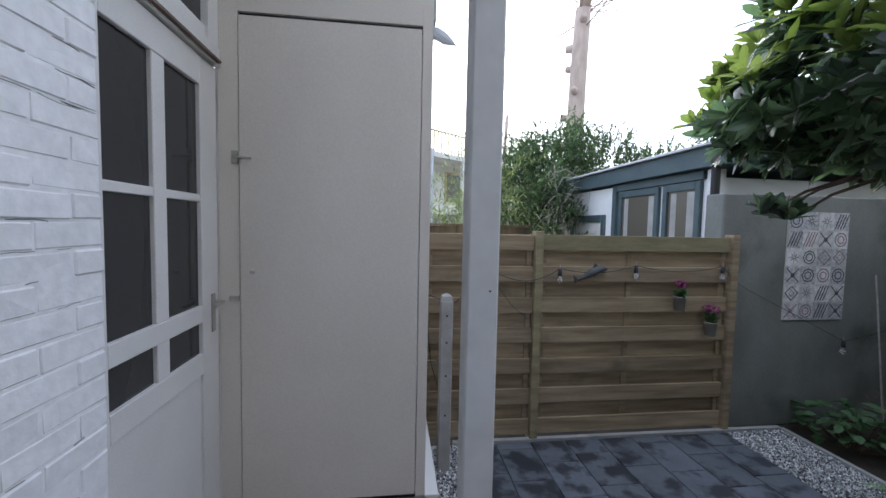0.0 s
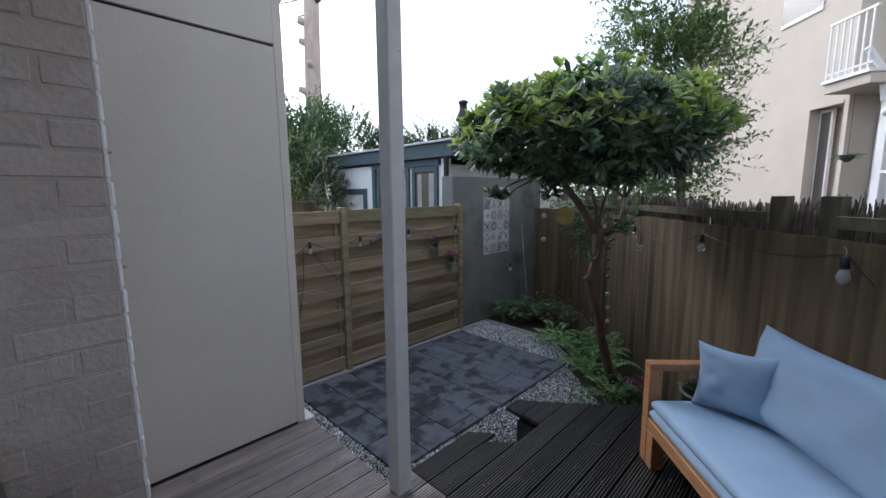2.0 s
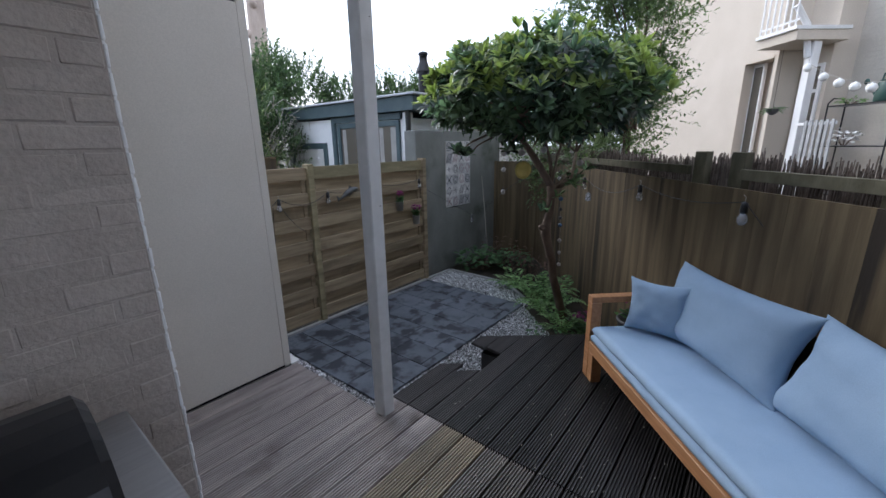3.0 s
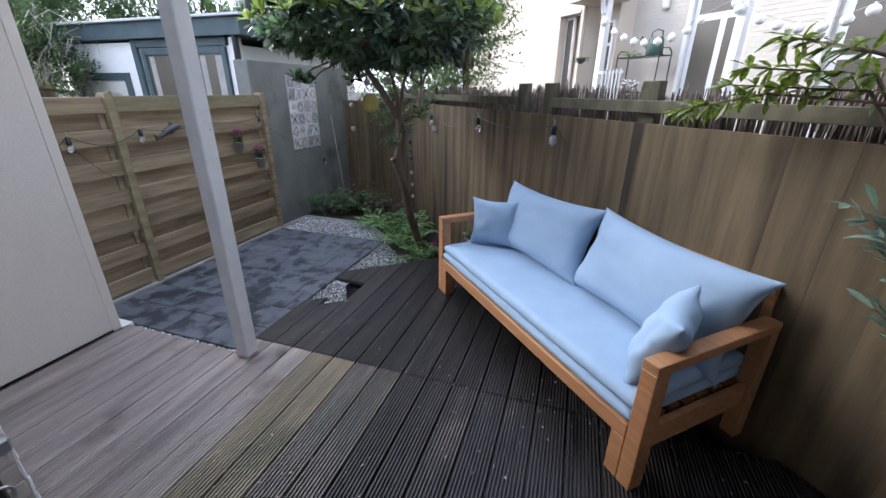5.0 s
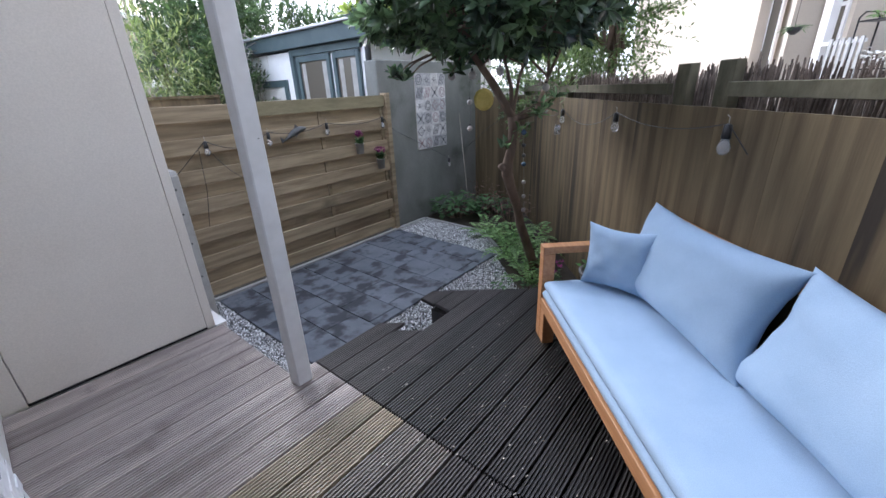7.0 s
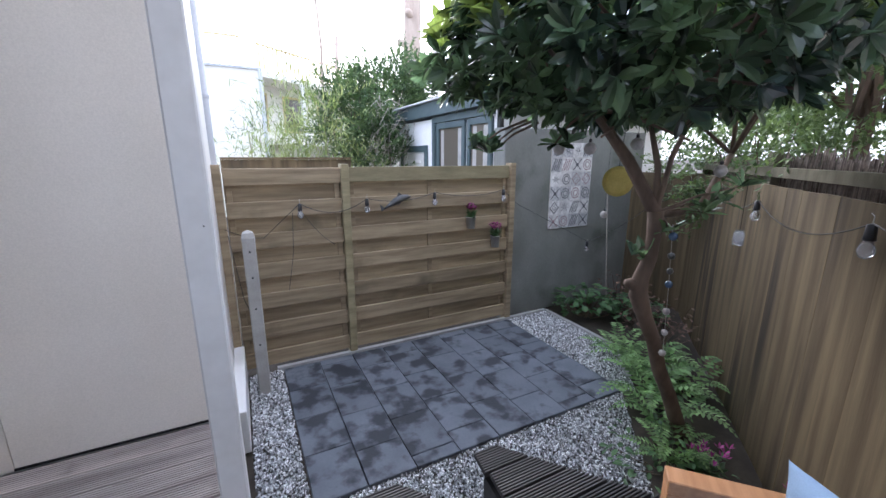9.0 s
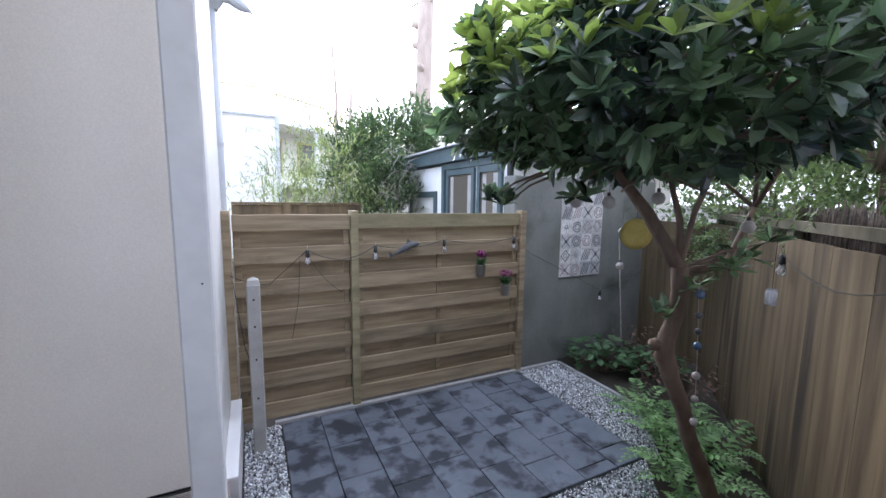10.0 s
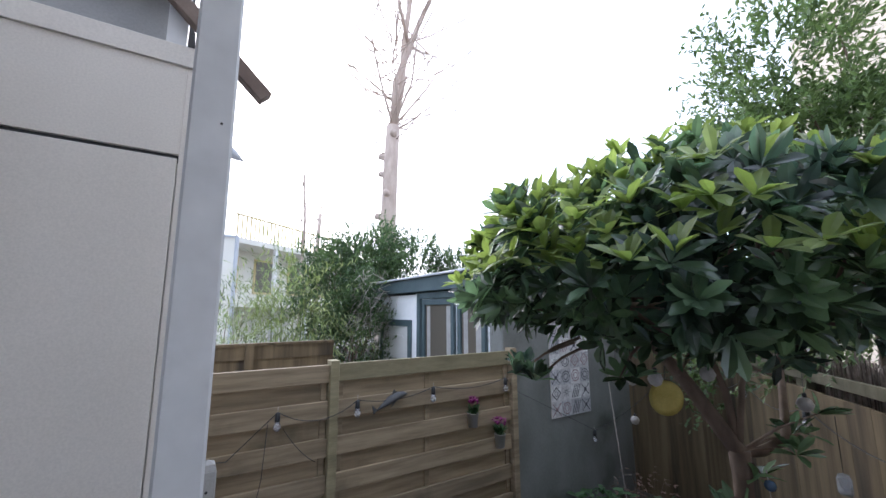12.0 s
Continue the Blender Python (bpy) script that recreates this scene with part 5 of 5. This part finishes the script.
fl = part("flue", add_lathe(bmesh.new(), [(0.075, 0), (0.075, 0.30), (0.11, 0.31), (0.11, 0.34), (0.06, 0.46), (0.055, 0.54), (0.07, 0.55), (0.07, 0.58), (0.02, 0.6)], (0.3, -0.15, 2.72), 14), DARK, hut, "black chimney flue", smooth=True)

# ---- neighbouring house ----
NB = at_fence(0, 5.0)
nb = thing("neighbour_house", (NB.x, NB.y, -0.35), ANG, "cream painted neighbouring house with balcony and porch", "house")


def nbox(u0, u1, o0, o1, z0, z1, bevel=0.0):
    return boxm(u0, u1, -(o1 - 5.0), -(o0 - 5.0), z0 + 0.35, z1 + 0.35, bevel=bevel)


LBL = "smooth cream rendered wall"
part("wall", nbox(4.66, 9.5, 5.0, 7.0, -0.35, 9.0), CREAM, nb, LBL)
part("upper_wall", add_box(bmesh.new(), 3.95, 4.66, -2.0, 0.0, 3.55, 9.35), CREAM, nb, LBL)
part("corner_wall", add_box(bmesh.new(), 3.86, 3.95, -2.0, 0.0, 0.0, 9.35), CREAM, nb, LBL)
part("reveal_wall", add_box(bmesh.new(), 3.95, 4.66, -2.0, -0.35, 0.0, 3.55), CREAM, nb, LBL)
part("parapet_wall", add_box(bmesh.new(), 4.0, 4.66, -0.35, 0.0, 0.0, 1.2), CREAM, nb, LBL)
part("arch_head", nbox(3.951, 4.659, 4.985, 5.0, 3.19, 3.24), CREAM, nb)
w = part("window", nbox(4.38, 4.655, 5.2, 5.26, 1.2, 3.18), PAINT, nb)
part("pane", nbox(4.42, 4.62, 5.195, 5.1995, 1.25, 3.12), GLASSW, w)
w = part("upper_window", nbox(4.6, 5.6, 4.97, 4.999, 5.02, 5.10), PAINT, nb)
part("pane", nbox(4.6, 5.6, 4.985, 4.999, 5.11, 7.0), GLASSW, w)
part("recess_wall", nbox(3.3, 3.858, 5.5, 7.0, -0.35, 9.0), CREAM, nb)
w = part("side_window", nbox(3.38, 3.80, 5.46, 5.499, 1.2, 3.0), PAINT, nb)
part("pane", nbox(3.43, 3.75, 5.455, 5.4595, 1.25, 2.5), GLASSW, w)
part("pane", nbox(3.43, 3.75, 5.455, 5.4595, 2.56, 2.95), GLASSW, w)
part("porch_wall", nbox(-9.0, 0.80, 5.95, 6.3, -0.35, 9.0), BACKL, nb, "white painted brick wall under the balcony")
part("upper_wall", add_box(bmesh.new(), 0.80, 1.92, -1.3, -0.95, 3.62, 9.35), BACKL, nb, "white painted brick wall above the door")
part("side_wall", add_box(bmesh.new(), 1.92, 3.3, -1.3, -0.95, 0, 9.35), BACKL, nb, "white painted brick wall beside the door")
me_c = bpy.data.meshes.new("course")
bb = nbox(-4.0, 0.78, 5.944, 5.9495, 0.0, 0.006)
bb.to_mesh(me_c)
bb.free()
me_c.materials.append(BACKL)
me_d = bpy.data.meshes.new("course")
bb = nbox(1.95, 3.28, 5.944, 5.9495, 0.0, 0.006)
bb.to_mesh(me_d)
bb.free()
me_d.materials.append(BACKL)
for k in range(34):
    for me in (me_c, me_d):
        o = new("mortar_joint", me)
        o.parent = nb
        o.location = (0, 0, 1.3 + k * 0.075)
d = part("door", nbox(0.82, 1.90, 5.98, 6.02, -0.3, 3.26), PAINT, nb)
part("pane", nbox(1.36, 1.80, 5.975, 5.9795, 0.8, 2.78), GLASSW, d)
part("pane", nbox(0.88, 1.24, 5.975, 5.9795, 0.8, 2.78), GLASSW, d)
part("pane", nbox(0.9, 1.80, 5.975, 5.9795, 2.90, 3.2), GLASSW, d)
part("door_frame", nbox(1.90, 1.99, 5.90, 5.97, -0.3, 3.3, 0.004), PAINT, d)
w = part("window", nbox(-2.4, -0.45, 5.93, 5.944, 0.9, 3.2), PAINT, nb)
part("pane", nbox(-1.40, -0.58, 5.92, 5.9295, 1.0, 2.0), GLASSW, w)
part("pane", nbox(-1.40, -0.58, 5.92, 5.9295, 2.06, 3.1), GLASSW, w)
part("pane", nbox(-2.3, -1.48, 5.92, 5.9295, 1.0, 2.0), GLASSW, w)
part("pane", nbox(-2.3, -1.48, 5.92, 5.9295, 2.06, 3.1), GLASSW, w)
part("downpipe", boxm(-0.40, -0.33, 0.03 - 0.95, 0.10 - 0.95, 0.35, 9.0), PAINT, nb)
for u in (3.16, 0.32):
    part("porch_post", nbox(u - 0.07, u + 0.07, 4.93, 5.07, -0.3, 3.29 if u > 1 else 6.0, 0.006), PAINT, nb)
bal = part("balcony", nbox(3.05, 3.86, 4.55, 5.49, 3.30, 3.46, 0.005), CREAM, nb)
part("deck_edge", nbox(3.03, 3.88, 4.50, 5.49, 3.461, 3.52, 0.004), PAINT, bal)
part("top_rail", nbox(3.05, 3.86, 4.53, 4.57, 4.42, 4.46), PAINT, bal)
part("low_rail", nbox(3.05, 3.86, 4.54, 4.56, 3.60, 3.63), PAINT, bal)
me = bpy.data.meshes.new("baluster")
bb = nbox(-0.012, 0.012, 4.54, 4.56, 3.52, 4.42)
bb.to_mesh(me)
bb.free()
me.materials.append(PAINT)
for k in range(7):
    o = new("baluster", me)
    o.parent = bal
    o.location = (3.84 - k * 0.12, 0, 0)
part("gutter", add_tube(bmesh.new(), [(3.16, 0.45, 4.2), (3.16, 0.2, 3.9), (3.16, 0.09, 3.4)], 0.05, 8), PAINT, nb)

pf = thing("picket_fence", NB, ANG, "low white picket screen on the neighbour's porch", "fence")
for k in range(6):
    part("picket", boxm(2.42 + k * 0.095, 2.47 + k * 0.095, 0.08, 0.10, -0.3, 1.98), STONE, pf)
part("rail", boxm(2.40, 3.14, 0.06, 0.079, 1.90, 1.95), PAINT, pf)

sh = thing("plant_stand", at_fence(2.45, 5.45, -0.3), ANG, "black metal plant stand with two shelves on the neighbour's porch", "shelf")
for x in (-0.52, 0.52):
    for y in (-0.16, 0.16):
        part("leg", add_tube(bmesh.new(), [(x, y, 0), (x, y, 2.56)], 0.012, 6), DARK, sh)
    part("hoop", add_tube(bmesh.new(), [(x, -0.16, 2.56), (x, -0.08, 2.64), (x, 0.08, 2.64), (x, 0.16, 2.56)], 0.012, 6), DARK, sh)
for z in (1.0, 1.83, 2.5):
    part("shelf", boxm(-0.52, 0.52, -0.16, 0.16, z, z + 0.02), DARK, sh)
wc = thing("watering_can", at_fence(2.2, 5.45, 2.222), ANG, "dark green plastic watering can on the plant stand", "watering can")
part("body", add_lathe(bmesh.new(), [(0.15, 0), (0.16, 0.02), (0.14, 0.28), (0.12, 0.32), (0.10, 0.32)], sides=18), CANG, wc, smooth=True)
part("handle", add_tube(bmesh.new(), [(-0.13, 0, 0.25), (-0.12, 0, 0.42), (0.0, 0, 0.46), (0.12, 0, 0.42), (0.13, 0, 0.28)], 0.014, 8), CANG, wc)
part("spout", add_tube(bmesh.new(), [(0.13, 0, 0.06), (0.26, 0, 0.22), (0.33, 0, 0.33), (0.36, 0, 0.34)], [0.03, 0.02, 0.016, 0.045], 10), CANG, wc)
leafy_plant("shelf_plant", at_fence(2.75, 5.45, 2.222), 0.16, 0.12, 60, 0.08, 0.03, FERN, "low green plant on the top of the plant stand", 101)
leafy_plant("white_flower", at_fence(2.65, 5.4, 1.552), 0.17, 0.3, 70, 0.08, 0.06, BALLW, "pot plant with white blooms on the plant stand", 102)
hb = thing("hanging_basket", at_fence(3.6, 4.85, 2.12), 0, "small wire hanging basket with trailing plant", "hanging basket")
part("bowl", add_lathe(bmesh.new(), [(0.03, 0), (0.09, 0.05), (0.11, 0.11), (0.10, 0.11)], sides=14), TERRA, hb)
part("chain", add_tube(bmesh.new(), [(0, 0, 0.1), (0, 0, 1.15)], 0.004, 4), DARK, hb)
vs, fs = [], []
rnd = random.Random(103)
for k in range(50):
    a = rnd.uniform(0, 6.28)
    d, sd, nm = axes(Vector((math.cos(a), math.sin(a), rnd.uniform(-0.3, 0.6))), rnd)
    leaf_shape(vs, fs, Vector((math.cos(a) * 0.05, math.sin(a) * 0.05, 0.11)), d, sd, nm, rnd.uniform(0.1, 0.2), 0.02, 0.3)
mesh_of("leaves", vs, fs, LEAFH, hb)
lm = thing("wall_lantern", at_fence(2.52, 5.9, 3.1), ANG, "white outdoor wall lantern", "lamp")
part("body", add_lathe(bmesh.new(), [(0.05, 0), (0.07, 0.03), (0.07, 0.26), (0.03, 0.30)], sides=10), PAINT, lm)
part("arm", add_tube(bmesh.new(), [(0, 0, 0.3), (0, 0, 0.36), (0, -0.05, 0.38)], 0.015, 6), DARK, lm)
ball_pts = []
for u, z in ((3.07, 2.86), (2.75, 2.66), (2.47, 2.53), (2.21, 2.44), (1.96, 2.39), (1.67, 2.39), (1.39, 2.43), (1.12, 2.51), (0.91, 2.63), (0.40, 2.79), (0.34, 2.70), (0.0, 2.52), (-0.25, 2.42), (-0.51, 2.35), (-0.78, 2.33), (-1.02, 2.38), (-1.24, 2.45), (-1.55, 2.55)):
    p = at_fence(u, 4.88, z)
    ball_pts.append(p + Vector((0, 0, 0.07)))
    e = thing("white_ball_light", p, 0, "round white ball light on a string across the neighbour's porch", "light", "ball lights on a string")
    part("globe", add_lathe(bmesh.new(), [(0.004, -0.07), (0.045, -0.054), (0.068, -0.02), (0.068, 0.02), (0.045, 0.054), (0.004, 0.07)], sides=12), BALLW, e, smooth=True)
    part("cap", add_lathe(bmesh.new(), [(0.012, 0.066), (0.012, 0.085)], sides=8), PAINT, e)
cable("ball_light_cable", [at_fence(3.1, 4.9, 3.0)] + ball_pts, 0.0, "thin pale cable carrying the ball lights", 0.004, TWIG)

# ---- buildings beyond the gardens ----
far = thing("white_house", (-4.0, 14.0, -0.35), 0, "white rendered house beyond the gardens with a roof terrace rail", "house")
part("wall", boxm(0, 5.22, 0, 5, 0, 4.55), FARW, far)
part("parapet", boxm(-0.05, 5.27, -0.05, 0.1, 4.551, 4.62), PIPE, far)
part("corner_pipe", add_tube(bmesh.new(), [(5.27, -0.02, 0), (5.27, -0.02, 4.6)], 0.06, 8), PIPE, far)
rail = part("terrace_rail", boxm(0, 4.8, 0.1, 0.14, 5.45, 5.50), FARY, far)
for k in range(34):
    part("bar", boxm(0.1 + k * 0.14, 0.125 + k * 0.14, 0.11, 0.13, 4.63, 5.45), FARY, rail)
gal = thing("gallery_flats", (1.4, 17.0, -0.35), 38, "pale gallery flats with open balconies in hazy sun", "apartment building")
part("wall", boxm(0, 16, 1.6, 8, 0, 4.9), FARW, gal)
for z in (2.4, 4.9):
    part("slab", boxm(0, 16, 0, 1.6, z, z + 0.22), FARW, gal)
for k in range(8):
    part("column", boxm(k * 2.2, k * 2.2 + 0.14, 0.0, 0.14, 0, 4.9), PAINT, gal)
for k in range(7):
    w = part("window", boxm(0.4 + k * 2.2, 1.7 + k * 2.2, 1.55, 1.599, 3.0, 4.6), FARY, gal)
    part("pane", boxm(0.5 + k * 2.2, 1.6 + k * 2.2, 1.53, 1.549, 3.1, 4.5), GLASSW, w)
for k in range(60):
    part("railing_bar", boxm(0.1 + k * 0.22, 0.16 + k * 0.22, 0.02, 0.05, 5.12, 6.0), FARY, gal)
part("handrail", boxm(0, 13.5, 0.0, 0.07, 6.0, 6.06), FARY, gal)

# ---- bricks of the house corner, pavers, gravel ----
def shared(name, b, material):
    me = bpy.data.meshes.new(name)
    b.to_mesh(me)
    b.free()
    me.materials.append(material)
    return me


def brick_mesh(l, h, d, seed, material=None):
    b = bmesh.new()
    add_box(b, -l / 2, l / 2, -d / 2, d / 2, -h / 2, h / 2, 0.005)
    rnd = random.Random(seed)
    for v in b.verts:
        v.co += Vector((rnd.uniform(-.0015, .0015), rnd.uniform(-.0025, .0025), rnd.uniform(-.0015, .0015)))
    return shared("brick", b, material or BRICKW)


rnd = random.Random(5)
BL, BH, BD = 0.217, 0.070, 0.10
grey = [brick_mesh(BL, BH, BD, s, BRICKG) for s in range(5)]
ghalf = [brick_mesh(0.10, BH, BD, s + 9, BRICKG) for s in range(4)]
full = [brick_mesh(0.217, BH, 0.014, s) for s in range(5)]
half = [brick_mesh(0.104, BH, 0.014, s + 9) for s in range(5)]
course = 0
z = 0.04
while z < 3.55:
    odd = course % 2
    # the face towards the deck, along x, its shade put into the darker brick colour
    xx = -0.873 - (BL if odd else 0.0)
    first = True
    while xx > -2.2:
        l = BL if not (first and not odd) else BL
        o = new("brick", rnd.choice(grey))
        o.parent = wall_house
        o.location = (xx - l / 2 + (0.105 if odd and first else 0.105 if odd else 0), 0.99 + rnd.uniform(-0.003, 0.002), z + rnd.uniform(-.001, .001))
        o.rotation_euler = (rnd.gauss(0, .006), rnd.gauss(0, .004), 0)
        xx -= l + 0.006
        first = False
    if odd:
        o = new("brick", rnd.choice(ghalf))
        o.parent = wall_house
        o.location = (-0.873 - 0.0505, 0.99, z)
    # the face with the door, along y
    y = 0.9405
    for l, kinds in (((0.104, half), (0.217, full)) if odd else ((0.217, full), (0.104, half))):
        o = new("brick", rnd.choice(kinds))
        o.parent = wall_house
        o.location = (-0.867 + rnd.uniform(-0.0015, 0.002), y + l / 2, z + rnd.uniform(-.001, .001))
        o.rotation_euler = (0, rnd.gauss(0, .008), math.pi / 2 + rnd.gauss(0, .006))
        y += l + rnd.uniform(0.003, 0.007)
    course += 1
    z += 0.076

rnd = random.Random(66)
b = bmesh.new()
for k in range(40):
    z = 0.04 + 0.076 * rnd.randint(1, 44) - 0.0375
    y = rnd.uniform(0.95, 1.2)
    line = [Vector((-0.8610, y, z))]
    for j in range(rnd.randint(2, 6)):
        line.append(line[-1] + Vector((0, rnd.uniform(0.012, 0.03), rnd.gauss(0, 0.0015))))
    line = [p for p in line if p.y < 1.26]
    if len(line) > 1:
        add_tube(b, line, rnd.uniform(0.0005, 0.0012), 4)
tagged(part("joint_crack", b, CURT, wall_house, "thin dark cracks along the painted joints"), kind="stuff")

TX0, TX1, TY0, TY1 = 0.55, 3.01, 1.53, 3.135
cw = (TX1 - TX0) / 8
meshes = {}
rnd = random.Random(14)
for c in range(8):
    y = TY1
    for n in ((0.4, 0.4, 0.4, 0.4), (0.2, 0.4, 0.4, 0.4, 0.2), (0.3, 0.4, 0.4, 0.4, 0.1), (0.1, 0.4, 0.4, 0.4, 0.3))[(c * 3) % 4]:
        if n not in meshes:
            meshes[n] = shared("paver", add_box(bmesh.new(), -cw / 2 + 0.0025, cw / 2 - 0.0025, -n / 2 + 0.0025, n / 2 - 0.0025, -0.03, 0.0, 0.004), SLATE)
        ob = new("paver", meshes[n])
        ob.parent = terrace
        ob.location = (TX0 + (c + 0.5) * cw, y - n / 2, -0.3 + rnd.uniform(-0.002, 0.002))
        ob.rotation_euler = (rnd.gauss(0, .002), rnd.gauss(0, .002), rnd.gauss(0, .003))
        y -= n


def in_gravel(x, y):
    if not (0.27 < x < 3.59 and 0.3 < y < 3.14):
        return False
    if TX0 - 0.01 < x < TX1 + 0.01 and TY0 - 0.01 < y < TY1 + 0.01:
        return False
    if y < 2.1 and x > 3.59 - (2.1 - y) * 0.8:
        return False
    if y < 1.05 and (x < 0.95 or (x > 1.36 and x < 1.60 + (1.04 - y) * 0.8)):
        return False
    if y < 1.5 and x > 2.15 + (y - 0.6) * 0.9:
        return False
    return y > 0.88 or x > 1.60 + (1.04 - y) * 0.8


part_tone = random.Random(4)
vs, fs = [], []
base = [(1, 0, 0), (0, 1, 0), (-1, 0, 0), (0, -1, 0), (0, 0, 0.8), (0, 0, -0.8)]
tri8 = [(0, 1, 4), (1, 2, 4), (2, 3, 4), (3, 0, 4), (1, 0, 5), (2, 1, 5), (3, 2, 5), (0, 3, 5)]
left = 34000
while left > 0:
    x, y = part_tone.uniform(0.26, 3.6), part_tone.uniform(0.3, 3.14)
    if not in_gravel(x, y):
        continue
    left -= 1
    m = Matrix.Translation((x, y, -0.322 + part_tone.uniform(0, 0.02))) @ Euler((part_tone.uniform(0, 3), part_tone.uniform(0, 3), part_tone.uniform(0, 6))).to_matrix().to_4x4()
    o = len(vs)
    s = 0.0105 * part_tone.uniform(0.6, 1.3)
    f = Vector((1, part_tone.uniform(0.6, 0.9), part_tone.uniform(0.5, 0.8))) * s
    for p in base:
        vs.append(m @ (Vector(p) * f))
    fs += [tuple(o + i for i in t) for t in tri8]
tagged(mesh_of("gravel", vs, fs, GRAVEL), "loose black and white gravel beside the pavers", "gravel", "", "stuff")

# fallen bits on the deck
rnd = random.Random(77)
vs, fs = [], []
for k in range(420):
    x, y = rnd.uniform(-1.2, 1.6), rnd.uniform(-1.6, 1.2)
    if y > 1.0 or x > 1.2 and y > 0.6:
        continue
    d, sd, nm = axes(Vector((rnd.gauss(0, 1), rnd.gauss(0, 1), 0.02)), rnd)
    leaf_small(vs, fs, Vector((x, y, 0.004)), d, sd, nm, rnd.uniform(0.006, 0.024), rnd.uniform(0.005, 0.012))
tagged(mesh_of("fallen_petals", vs, fs, TWIG), "small pale bits of leaf and petal scattered on the decking", "leaf litter", "", "stuff")
